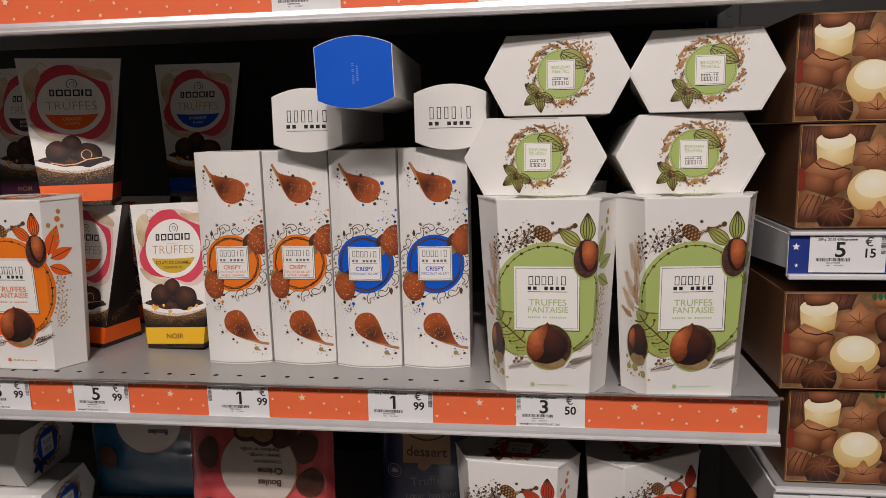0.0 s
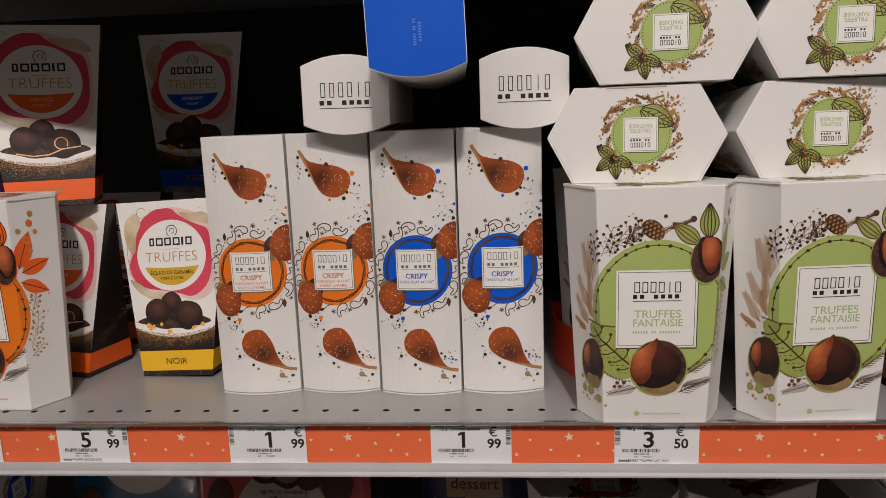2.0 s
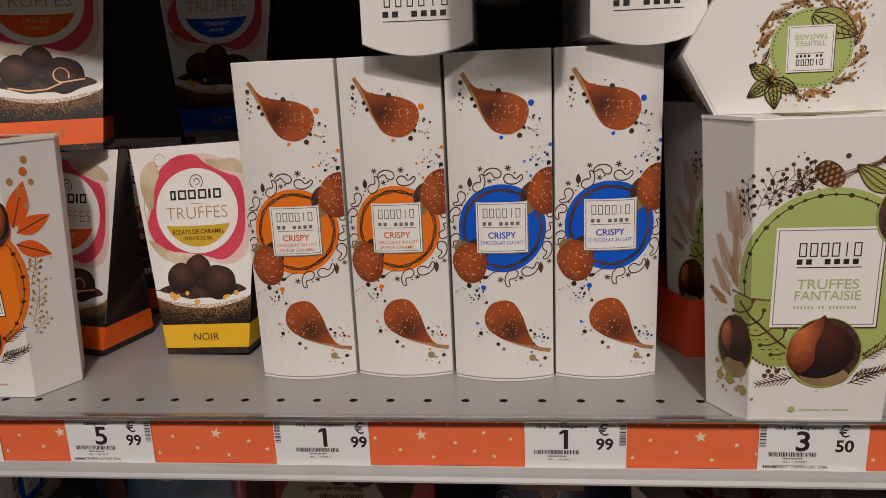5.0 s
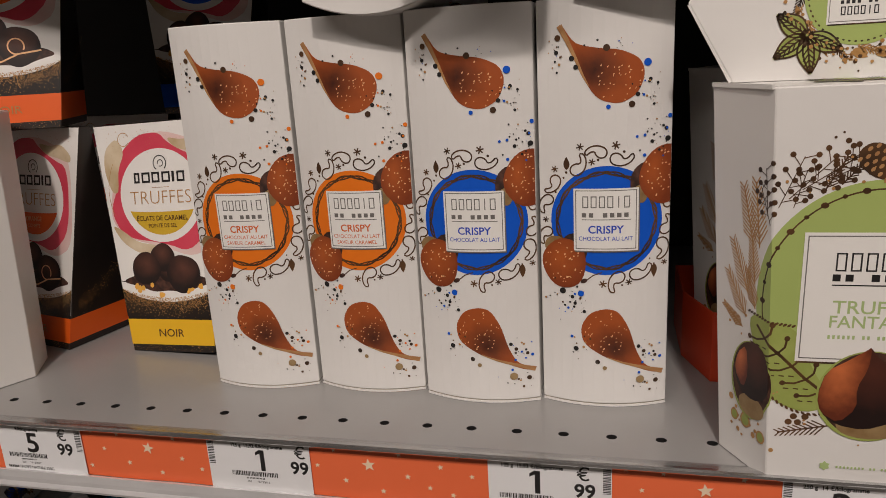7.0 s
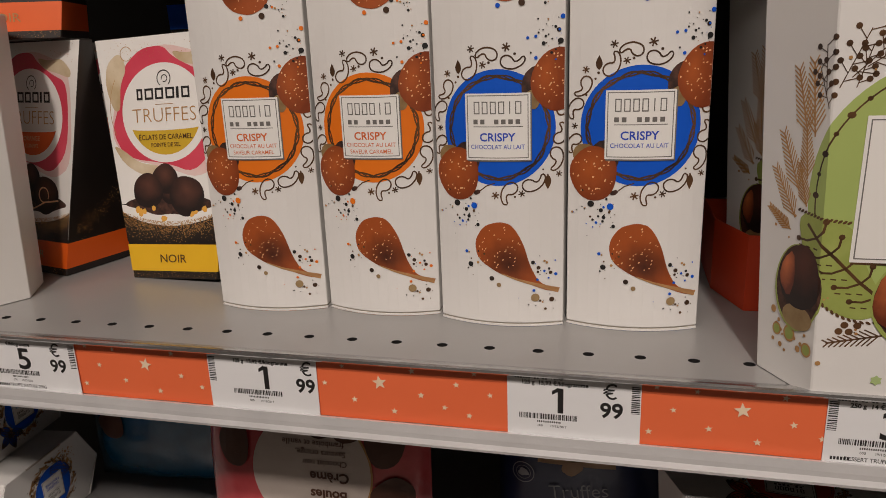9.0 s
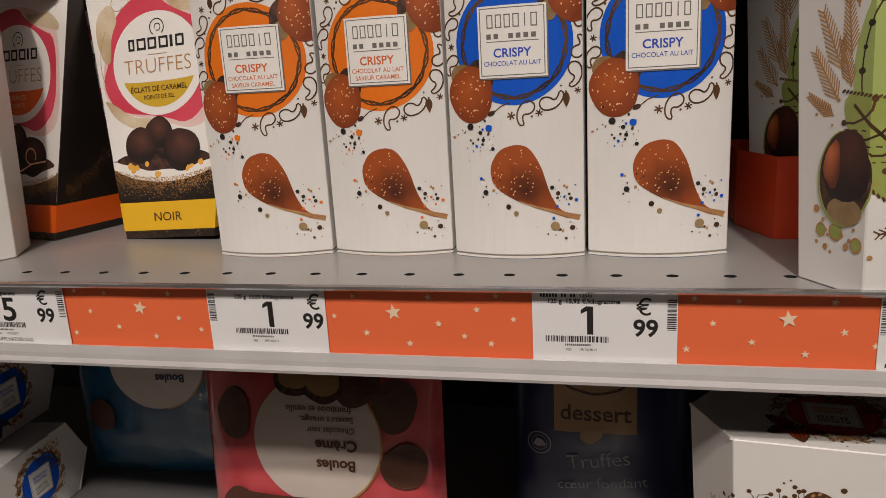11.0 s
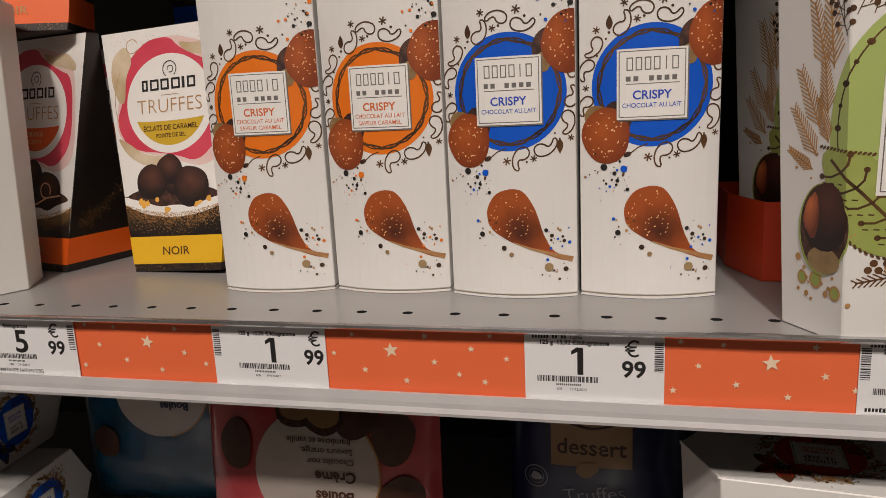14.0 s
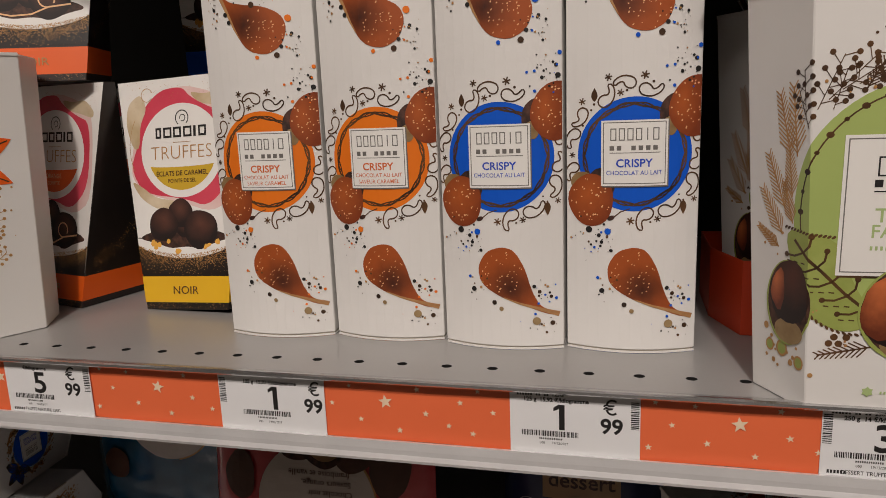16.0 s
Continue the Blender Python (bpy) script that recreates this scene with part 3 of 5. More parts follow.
def crispy_ring(z, grow=0.0):
    front = [(CW * t, -CB * (1 - t * t) - grow) for t in [i / 6 - 1 for i in range(13)]]
    back = [(-CW * t, 0.0475 + CB * (1 - t * t) + grow) for t in [i / 6 - 1 for i in range(13)]]
    return [(x, y, z) for x, y in front + back]


def crispy_front(u, v, h):
    return Vector((u, -CB * (1 - (u / CW) ** 2) - h, v))


def crispy_box(label, tint, tint_text, flavour, end_colour):
    ob = base("crisp_carton", label, "carton", "slim crisp cartons")
    part("carton", prism_bm([crispy_ring(0.0020), crispy_ring(CH)], bevel=0.0004), WHITE, ob)
    inner = [(x * 0.975, 0.024 + (y - 0.024) * 0.96) for x, y, _ in crispy_ring(0)]
    part("seam", prism_bm([[(x, y, z) for x, y in inner] for z in (0.0009, 0.0022)]), GREY_INNER, ob)
    part("foot_flap", prism_bm([crispy_ring(0.0), crispy_ring(0.0009)]), WHITE, ob)
    for z, nm, m in ((-0.0003, "base_flap", end_colour), (CH - 0.0002, "top_flap", WHITE)):
        ring = [(x * 0.985, 0.024 + (y - 0.024) * 0.985) for x, y, _ in crispy_ring(0)]
        part(nm, prism_bm([[(x, y, z) for x, y in ring], [(x, y, z + 0.0004) for x, y in ring]]), m, ob)
    code = Art(flat((0, 0.024, -0.0004), (-1, 0, 0), (0, 1, 0))).layer("date_code", CODE_INK, "stuff")
    code.bars("date_code", 0.001, 0.001, 0.019, 0.0022, 11, 0.6, rot=90, gaps=(2, 5))
    code.bars("date_code", -0.003, 0.001, 0.014, 0.0022, 7, 0.6, rot=90)
    code.done(ob)
    end = Art(flat((0, 0.024, CH + 0.0003), (1, 0, 0), (0, 1, 0))).layer("end_print", INK)
    end.frames("end_print", 0.0, 0.0040, 0.044, 0.0118, 6, 0.0007, 0.55)
    end.bars("end_print", 0.0, -0.0062, 0.043, 0.0036, 7, 0.62, gaps=(2,))
    end.rect("end_print", -0.0215, 0.0215, -0.0108, -0.0103)
    end.done(ob)
    folds = [(CW * (i / 6 - 1), 0, 1, 0) for i in range(1, 12)]
    clips = [(CW * 0.995, 0, 1, 0), (-CW * 0.995, 0, -1, 0)]
    art = Art(crispy_front, folds, clips)
    for nm, m, kind in (("round_panel", tint, ""), ("twig_line", INK_SOFT, "each"), ("swirl_print", INK_SOFT, "stuff"), ("nut_shade", COCOA, "each"), ("husk", HUSK, "each"), ("crisp", CRISP, "each"), ("nut", CRISP_BALL, "each"), ("wafer_edge", WAFER, "each"), ("crumb_print", CRUMB, "stuff"),
                        ("black_dot_print", INK, "stuff"), ("grey_dot_print", INK_SOFT, "stuff"), ("colour_dot_print", tint, "stuff"), ("gold_dot_print", GOLD_INK, "stuff"), ("pale_dot_print", HUSK, "stuff"), ("card_shadow", INK_GREY, ""), ("name_card", CARD, ""), ("card_line", INK_GREY, ""), ("name_mark", INK_GREY, ""), ("flavour_print", tint_text, "each")):
        art.layer(nm, m, kind)
    rng = random.Random(11)
    cu, cv = 0.0010, 0.1134
    art.ell("round_panel", cu, cv, 0.0304, 0.0311, n=56)
    for ph, wide in ((0.0, 0.0011), (3.1, 0.0008), (1.5, 0.0005)):
        pts = [(cu + (0.0268 + 0.0009 * math.sin(8 * a + ph)) * math.cos(a), cv + (0.0272 + 0.0009 * math.sin(8 * a + ph)) * math.sin(a)) for a in [2 * math.pi * i / 96 for i in range(97)]]
        art.stroke("twig_line", pts, wide)
    mm = 0.001
    for bx, by, tx, ty, flip in ((-15.0, 142.4, -12.0, 151.0, 1), (-1.6, 152.0, -10.0, 151.6, 1), (6.4, 148.0, 15.4, 149.6, 1), (-26.6, 136.2, -32.2, 130.0, -1), (-31.0, 125.2, -34.2, 117.6, 1), (-31.6, 106.6, -34.6, 99.4, 1),
                                 (31.9, 99.4, 30.0, 90.6, -1), (33.2, 107.4, 34.4, 115.4, 1), (17.6, 82.2, 25.4, 87.6, 1), (8.0, 81.0, 4.6, 72.2, 1), (34.0, 121.6, 34.4, 127.0, -1)):
        art.paisley("swirl_print", bx * mm, by * mm, tx * mm, ty * mm, flip)
    for u, v, r in ((-13.0, 155.1, 2.0), (6.1, 155.5, 2.3), (-6.6, 146.8, 1.9), (-27.0, 142.7, 1.9), (-32.5, 113.5, 1.7), (-0.7, 76.9, 2.2), (13.7, 77.9, 1.9), (33.2, 88.2, 1.7)):
        art.asterisk("swirl_print", u * mm, v * mm, r * mm)
    for u, v, r in ((-3.3, 147.9, 0.7), (10.5, 152.0, 0.75), (-22.1, 138.0, 0.6), (-26.6, 129.7, 0.6), (10.0, 76.2, 0.6), (25.0, 91.0, 0.5), (-20.6, 141.0, 0.7), (27.4, 88.0, 0.5)):
        art.ell("swirl_print", u * mm, v * mm, r * mm, n=8)
    art.leaf("swirl_print", -0.0204, 0.1424, 0.0074, 0.0034, 90)
    art.leaf("swirl_print", 0.0275, 0.0880, 0.0082, 0.0034, -90)
    # upper and lower crisps, each with a curled wafer edge and pale crumbs
    upper = [(-24.1, 219.4), (-21.9, 219.2), (-17.7, 212.2), (-13.5, 208.8), (-3.0, 206.6), (8.4, 205.4), (18.5, 200.6), (21.3, 192.8), (17.6, 182.4), (8.0, 177.2), (-4.0, 180.2), (-12.0, 193.0), (-18.8, 208.1)]
    lower = [(1.0, 62.2), (-8.0, 59.4), (-13.4, 50.4), (-11.8, 39.8), (1.0, 31.6), (13.3, 27.4), (28.8, 20.8), (33.8, 21.4), (23.2, 26.0), (18.2, 35.7), (14.2, 50.2), (8.2, 60.4)]
    for outline, hub, edge, cx, cy, r in ((upper, (-10.0, 201.0), [(-23.4, 219.0), (-19.4, 211.2), (-15.0, 201.8), (-11.4, 193.2), (-8.0, 187.0)], 0.0075, 0.1910, 0.0128), (lower, (10.0, 33.0), [(33.6, 21.3), (27.0, 23.4), (19.6, 25.8), (11.0, 28.4), (2.0, 31.8)], 0.0012, 0.0470, 0.0132)):
        art.soft("crisp", [(u * mm, v * mm) for u, v in outline], 2, (hub[0] * mm, hub[1] * mm))
        art.stroke("wafer_edge", [(u * mm, v * mm) for u, v in edge], 0.0030, True)
        for i in range(38):
            a, q = rng.uniform(0, 6.28), r * 0.97 * math.sqrt(rng.random())
            art.ell("crumb_print", cx + q * math.cos(a), cy + q * math.sin(a), rng.uniform(0.0003, 0.0007), rng.uniform(0.0002, 0.0004), rot=rng.uniform(0, 90), n=6)
    # the two nuts at the round panel's rim, their husks behind them
    art.ell("nut_shade", 0.0198, 0.1350, 0.0058, 0.0108, rot=-8, wobble=0.03)
    art.ell("husk", 0.0196, 0.1285, 0.0040, 0.0052, wobble=0.03)
    art.ell("nut", 0.0325, 0.1385, 0.0134, 0.0165, rot=-14, wobble=0.02, n=28)
    art.ell("nut_shade", -0.0170, 0.0975, 0.0080, 0.0086, wobble=0.03)
    art.ell("husk", -0.0272, 0.0985, 0.0060, 0.0060, rot=30, wobble=0.03)
    art.ell("nut", -0.0222, 0.0885, 0.0124, 0.0148, wobble=0.02, n=28)
    for cx, cy, ry in ((0.0310, 0.1385, 1.2), (-0.0222, 0.0895, 1.15)):
        for i in range(34):
            a, q = rng.uniform(0, 6.28), 0.0112 * math.sqrt(rng.random())
            art.ell("crumb_print", cx + q * math.cos(a), cy + q * ry * math.sin(a), rng.uniform(0.0003, 0.0007), rng.uniform(0.0003, 0.0005), rot=rng.uniform(0, 90), n=6)
    art.stroke("twig_line", [(-0.0010, 0.0838), (-0.0060, 0.0820), (-0.0095, 0.0792)], 0.0006)
    art.ell("nut_shade", -0.0112, 0.0785, 0.0022, 0.0013, rot=25, n=10)
    dots = ["black_dot_print", "black_dot_print", "black_dot_print", "grey_dot_print", "gold_dot_print", "colour_dot_print"]
    spots = []
    for u, v, su, sv, n in ((-24.0, 67.5, 5.5, 4.5, 20), (-14.5, 64.5, 4.0, 5.0, 12), (28.0, 163.0, 4.5, 4.5, 22), (24.5, 184.0, 4.0, 5.5, 24), (-25.5, 206.0, 2.6, 6.0, 16), (2.0, 208.5, 7.0, 1.8, 9), (-13.5, 36.5, 3.0, 3.5, 12), (25.5, 34.0, 4.5, 4.0, 16), (26.0, 16.5, 4.5, 3.6, 14), (31.5, 152.5, 2.0, 3.0, 8)):
        spots += [((u + rng.gauss(0, su)) * mm, (v + rng.gauss(0, sv)) * mm) for _ in range(n)]
    art.scatter(dots, spots, rng, (0.00022, 0.0008))
    for u, v, r, nm in ((22.2, 198.2, 2.0, "colour_dot_print"), (2.1, 176.2, 1.2, "colour_dot_print"), (34.6, 169.8, 1.2, "colour_dot_print"), (21.3, 160.3, 0.8, "colour_dot_print"), (21.3, 149.5, 0.9, "colour_dot_print"), (-13.0, 70.9, 1.8, "colour_dot_print"), (-18.3, 44.0, 0.9, "colour_dot_print"), (31.9, 31.1, 0.9, "colour_dot_print"), (20.1, 21.9, 0.8, "colour_dot_print"),
                        (14.3, 177.1, 1.7, "grey_dot_print"), (17.3, 182.1, 1.2, "black_dot_print"), (23.8, 189.5, 1.0, "black_dot_print"), (1.0, 206.6, 1.8, "grey_dot_print"), (-24.4, 212.8, 1.6, "grey_dot_print"), (-25.2, 205.3, 1.1, "black_dot_print"), (-17.0, 202.0, 1.4, "black_dot_print"), (-14.9, 197.4, 1.3, "black_dot_print"), (33.6, 157.7, 1.5, "black_dot_print"), (32.7, 163.3, 1.1, "grey_dot_print"), (25.2, 156.7, 1.0, "black_dot_print"),
                        (-23.3, 71.8, 1.8, "black_dot_print"), (-17.8, 68.6, 1.1, "black_dot_print"), (-16.3, 64.7, 1.0, "black_dot_print"), (-11.1, 60.0, 1.0, "black_dot_print"), (-16.0, 36.5, 1.5, "black_dot_print"), (19.6, 38.5, 1.1, "black_dot_print"), (29.1, 32.2, 1.0, "grey_dot_print"), (22.6, 35.3, 1.1, "grey_dot_print"), (20.8, 17.6, 2.4, "pale_dot_print"), (29.8, 16.1, 1.4, "grey_dot_print"), (0.5, 25.1, 1.3, "pale_dot_print"), (-3.6, 28.8, 1.4, "grey_dot_print")):
        art.ell(nm, u * mm, v * mm, r * mm, n=12)
    # the card with its writing
    art.rect("card_shadow", -0.0162, 0.0192, 0.0957, 0.1314)
    art.rect("name_card", -0.0167, 0.0185, 0.0965, 0.1321)
    art.frame_rect("card_line", -0.0157, 0.0175, 0.0975, 0.1311, 0.00045)
    art.frames("name_mark", 0.0010, 0.1245, 0.0270, 0.0066, 6, 0.00055)
    art.bars("name_mark", 0.0012, 0.1171, 0.0268, 0.0025, 7, 0.62, gaps=(2,))
    art.rect("name_mark", -0.0122, 0.0146, 0.1143, 0.1147)
    two = len(flavour) > 2
    art.text("flavour_print", flavour[0], 0.0008, 0.1072 if two else 0.1068, 0.0062, 0.016, wide=1.0)
    art.text("flavour_print", flavour[1], 0.0008, 0.1030 if two else 0.1025, 0.0034, 0.002, wide=0.92)
    if two:
        art.text("flavour_print", flavour[2], 0.0008, 0.0992, 0.0034, 0.002, wide=0.92)
    art.done(ob)
    return ob


CARAMEL = ("CRISPY", "CHOCOLAT AU LAIT", "SAVEUR CARAMEL")
MILK = ("CRISPY", "CHOCOLAT AU LAIT")
crisp_a = crispy_box("white slim carton with an orange disc, standing on the shelf", ORANGE, RED_TEXT, CARAMEL, ORANGE)
crisp_b = crispy_box("white slim carton with a blue disc, standing on the shelf", BLUE, BLUE_TEXT, MILK, BLUE)
crisp_a.matrix_basis = pose(0.0065, 0.0745, 0.0003, 0, 0, 3.0)
copy_thing(crisp_a, pose(0.0800, 0.0772, 0.0003, 0, 0, -1.0))
crisp_b.matrix_basis = pose(0.1545, 0.0708, 0.0003, 0, 0, -1.5)
copy_thing(crisp_b, pose(0.2280, 0.0738, 0.0003, 0, 0, 1.5))
lying = copy_thing(crisp_a, pose(0.0962, 0.052 + CH, 0.2395, 90, 0.5, 2.0))
tagged(lying, "white slim carton lying on its back across the standing cartons")
lying_2 = copy_thing(crisp_b, pose(0.2475, 0.056 + CH, 0.2395, 90, 0, 0.5))
tagged(lying_2, "white slim carton lying across the standing cartons, end outwards")
blue_end = copy_thing(crisp_b, pose(0.170, -0.008, 0.328, -90, -1.5, 3.0))
tagged(blue_end, "slim carton lying on two others, its blue base outwards")


# ---- tapered six-sided truffle boxes ----
TB, TT, TH = (0.0388, 0.0563, 0.0315), (0.0462, 0.0665, 0.0365), 0.1872


def six(t, z, grow=0.0):
    f, p, d = [b + (a - b) * t + grow for a, b in zip(TT, TB)]
    return [(-f, -d, z), (f, -d, z), (p, 0, z), (f, d, z), (-f, d, z), (-p, 0, z)]


def truffle_front(u, v, h):
    t = v / TH
    f, p, d = [b + (a - b) * t for a, b in zip(TT, TB)]
    s = 1 if u > 0 else -1
    if abs(abs(u) - f) < 2e-5:
        side = Vector((d, p - f)).normalized()
        return Vector((s * (f + h * (1 - side.y) / side.x), -d - h, v))
    if abs(u) < f:
        return Vector((u, -d - h, v))
    k = (abs(u) - f) / math.hypot(p - f, d)
    n = Vector((d, -(p - f))).normalized() * h
    return Vector((s * (f + (p - f) * k + n.x), -d + d * k + n.y, v))


def truffle_box(label, tint, leafy, text_mat, lid_tint):
    ob = base("truffle_box", label, "carton", "truffle boxes")
    part("carton", prism_bm([six(0, 0), six(1, TH)], bevel=0.0005), WHITE, ob)
    part("lid_flap", prism_bm([[(x * 0.985, y * 0.985, z) for x, y, z in six(1, TH - 0.0002)], [(x * 0.985, y * 0.985, z) for x, y, z in six(1, TH + 0.0005)]]), WHITE, ob)
    part("flap_tab", box_bm(-0.022, 0.022, 0.0350, 0.0363, TH - 0.0006, TH + 0.0010, 0.0002), GREY_INNER, ob)
    for s in (-1, 1):
        lip = [(s * 0.0657, -0.001), (s * 0.0669, -0.0005), (s * 0.0476, -0.0363), (s * 0.0464, -0.0356)]
        part("side_flap", prism_bm([[(x, y, z) for x, y in lip] for z in (TH - 0.0008, TH + 0.0012)]), WHITE, ob)
    slope = (TT[0] - TB[0]) / TH
    folds = [(TB[0], 0, 1, -slope), (-TB[0], 0, -1, -slope)]
    low, top = [f + math.hypot(p - f, d) - 0.0006 for f, p, d in (TB, TT)]
    psl = (top - low) / TH
    clips = [(low, 0, 1, -psl), (-low, 0, -1, -psl)]
    art = Art(truffle_front, folds, clips)
    for nm, m, kind in (("round_panel", tint, ""), ("pine_print", INK_SOFT, "stuff"), ("gold_sprig_print", GOLD_INK, "stuff"), ("berry_print", INK_SOFT, "stuff"), ("cone", INK_SOFT, ""), ("cone_scale_print", WAFER, "stuff"), ("leaf", leafy, "each"), ("vein_print", INK_SOFT, "stuff"), ("dot_print", GOLD_INK, "stuff"), ("dot_core_print", leafy, "stuff"), ("card_shadow", INK_SOFT, ""), ("name_card", CARD, ""), ("card_line", INK_GREY, ""), ("name_mark", INK, ""), ("product_print", text_mat, "each"), ("origin_mark", text_mat, "stuff"),
                        ("truffle_rim", leafy, "each"), ("truffle_bed", COCOA, "each"), ("husk_foot", HUSK, "each"), ("truffle", TRUFFLE, "each"), ("truffle_face", KISS, "each")):
        art.layer(nm, m, kind)
    rng = random.Random(23)
    cu, cv, R, RV, mm = 0.0, 0.0920, 0.0515, 0.0560, 0.001
    art.ell("round_panel", cu, cv, R, RV, n=64)
    chain = [(cu + 0.0475 * math.cos(a), cv + 0.0520 * math.sin(a)) for a in [2 * math.pi * i / 72 for i in range(73)]]
    art.stroke("pine_print", chain, 0.0007)
    for i, (u, v) in enumerate(chain[::2]):
        art.ell("pine_print", u, v, 0.0017 if i % 2 == 0 else 0.0011, 0.0014 if i % 2 == 0 else 0.0010, n=9)
    # wreath: dry golden sprigs, berries, pine
    for u, v, tu, tv in ((-55, 116, -63, 143), (-51, 116, -55, 146), (-57, 92, -69, 116), (-53, 98, -56, 120), (-58, 80, -72, 100), (-52, 86, -58, 104), (-60, 74, -74, 82)):
        art.branch("gold_sprig_print", u * mm, v * mm, math.hypot(tu - u, tv - v) * mm, math.degrees(math.atan2(tv - v, tu - u)), 12, 0.30, 0.0006)
    for u, v, ln, r in ((-47, 133, 20, 96), (-42, 136, 24, 68), (-38, 140, 26, 46), (-33, 144, 26, 34), (-27, 146, 24, 28), (-45, 128, 17, 112), (-24, 149, 18, 40), (-36, 136, 17, 75)):
        art.berries("berry_print", u * mm, v * mm, ln * mm, r, 7, 0.00125)
    for u, v, ln, r in ((-24, 144, 16, 62), (-18, 146, 15, 50), (2, 154, 13, 25), (8, 156, 16, 20), (14, 157, 13, 32)):
        art.branch("pine_print", u * mm, v * mm, ln * mm, r, 9, 0.26, 0.0005)
    for u, v, ln, r in ((-14, 32, 22, 193), (17, 28, 27, 26), (24, 44, 21, 34), (20, 33, 20, 14)):
        art.branch("pine_print", u * mm, v * mm, ln * mm, r, 9, 0.28, 0.0006)
    for u, v, ln, r in ((48, 56, 20, 68), (54, 66, 22, 78), (52, 84, 20, 70), (57, 92, 18, 84), (47, 48, 16, 40)):
        art.berries("gold_sprig_print", u * mm, v * mm, ln * mm, r, 8, 0.0011)
    for u, v in ((-29, 36), (-27, 33), (-31, 33), (-24, 36)):
        art.ell("berry_print", u * mm, v * mm, 0.0016, n=10)
    art.ell("cone", -0.0042, 0.1556, 0.0095, 0.0066, rot=-38, wobble=0.02)
    for i in range(5):
        for j in range(4):
            a, b = (i - 2) * 0.0034 + (j % 2) * 0.0016, (j - 1.5) * 0.0028
            art.ell("cone_scale_print", -0.0042 + a * 0.79 + b * 0.62, 0.1556 - a * 0.62 + b * 0.79, 0.0012, 0.0008, rot=50, n=7)
    # husks over the upper nut, the broad leaf and the side leaves
    art.pod("leaf", "vein_print", 0.0300, 0.1445, 0.0265, 0.0125, 142, 5)
    art.pod("leaf", "vein_print", 0.0360, 0.1480, 0.0270, 0.0140, 91, 6)
    for u, v, ln, w, r in ((48, 128, 34, 15, 68), (50, 124, 26, 13, 20), (48, 116, 26, 12, -28)):
        art.leaf("leaf", u * mm, v * mm, ln * mm, w * mm, r)
        art.stroke("vein_print", [(u * mm, v * mm), ((u + ln * 0.9 * math.cos(radians(r))) * mm, (v + ln * 0.9 * math.sin(radians(r))) * mm)], 0.0009)
    broad = [(-0.057, 0.0850), (-0.030, 0.0815), (-0.024, 0.0620), (-0.012, 0.0440), (-0.024, 0.0375), (-0.040, 0.0440), (-0.050, 0.0620)]
    art.soft("leaf", broad, 2)
    for k in range(14):
        u, v = -0.0555 + 0.0018 * k, 0.0842 - 0.00022 * k
        art.ell("vein_print", u, v, 0.0011, 0.0006, rot=35, n=7)
    for k in range(16):
        a = radians(205 + 5.4 * k)
        art.ell("vein_print", -0.020 + 0.027 * math.cos(a), 0.0640 + 0.0265 * math.sin(a), 0.0012, 0.0006, rot=math.degrees(a) + 60, n=7)
    art.stroke("vein_print", [(-0.0500, 0.0790), (-0.0440, 0.0735), (-0.0360, 0.0660), (-0.0260, 0.0560), (-0.0150, 0.0470)], 0.0014)
    for k in range(5):
        u, v = -0.0445 + 0.0065 * k, 0.0738 - 0.0062 * k
        art.stroke("vein_print", [(u, v), (u + 0.0030, v + 0.0032), (u + 0.0036, v + 0.0070)], 0.0010)
        art.ell("vein_print", u + 0.0037, v + 0.0076, 0.0013, n=9)
        art.stroke("vein_print", [(u, v), (u - 0.0050, v - 0.0022), (u - 0.0098, v - 0.0022)], 0.0010)
        art.ell("vein_print", u - 0.0100, v - 0.0022, 0.0013, n=9)
        for q in range(3):
            art.stroke("vein_print", [(u - 0.0095 + 0.0042 * q, v - 0.0048), (u - 0.0072 + 0.0042 * q, v - 0.0050)], 0.0006)
    # hazelnuts: a pale rim, a dark husk with a tan foot, the nut and its lit face
    for cx, cy, rx, r in ((1.5, 48.0, 22.0, 22.6), (34.5, 131.0, 12.0, 17.6), (-52.5, 48.5, 13.6, 20.4)):
        art.ell("truffle_rim", cx * mm, cy * mm, rx * mm, r * mm, n=34)
        art.ell("truffle_bed", (cx + 0.2) * mm, (cy + 0.6) * mm, rx * 0.94 * mm, r * 0.95 * mm, n=34)
    for cx, cy, rx, r in ((3.0, 33.0, 14.0, 6.5), (-51.0, 35.0, 9.0, 6.0)):
        art.ell("husk_foot", cx * mm, cy * mm, rx * mm, r * mm, n=20)
    for outline, face in (([(-20, 48), (-17, 60), (-8, 66), (-1, 71.2), (0, 72.4), (1.2, 71), (5, 66), (13, 63), (19, 55), (19, 45), (13, 36), (1, 31), (-11, 33), (-18, 39)], [(-20, 47), (-17, 60), (-8, 66), (-1, 71.2), (0, 72.4), (0.6, 71), (0, 62), (-4, 52), (-3, 42), (-10, 34), (-18, 39)]),
                          ([(29, 149), (36, 150.5), (44, 148), (47, 136), (43, 123), (37, 119), (30, 126), (28, 138)], [(31, 149), (42, 149), (45, 138), (42, 125), (37, 121), (31, 132)]),
                          ([(-59, 66), (-50, 70), (-43, 66), (-40, 54), (-41, 43), (-50, 38.5), (-60, 41), (-65, 52)], [(-62, 60), (-56, 66), (-54, 52), (-57, 42), (-64, 50)])):
        art.soft("truffle", [(u * mm, v * mm) for u, v in outline], 1)
        art.soft("truffle_face", [(u * mm, v * mm) for u, v in face], 1)
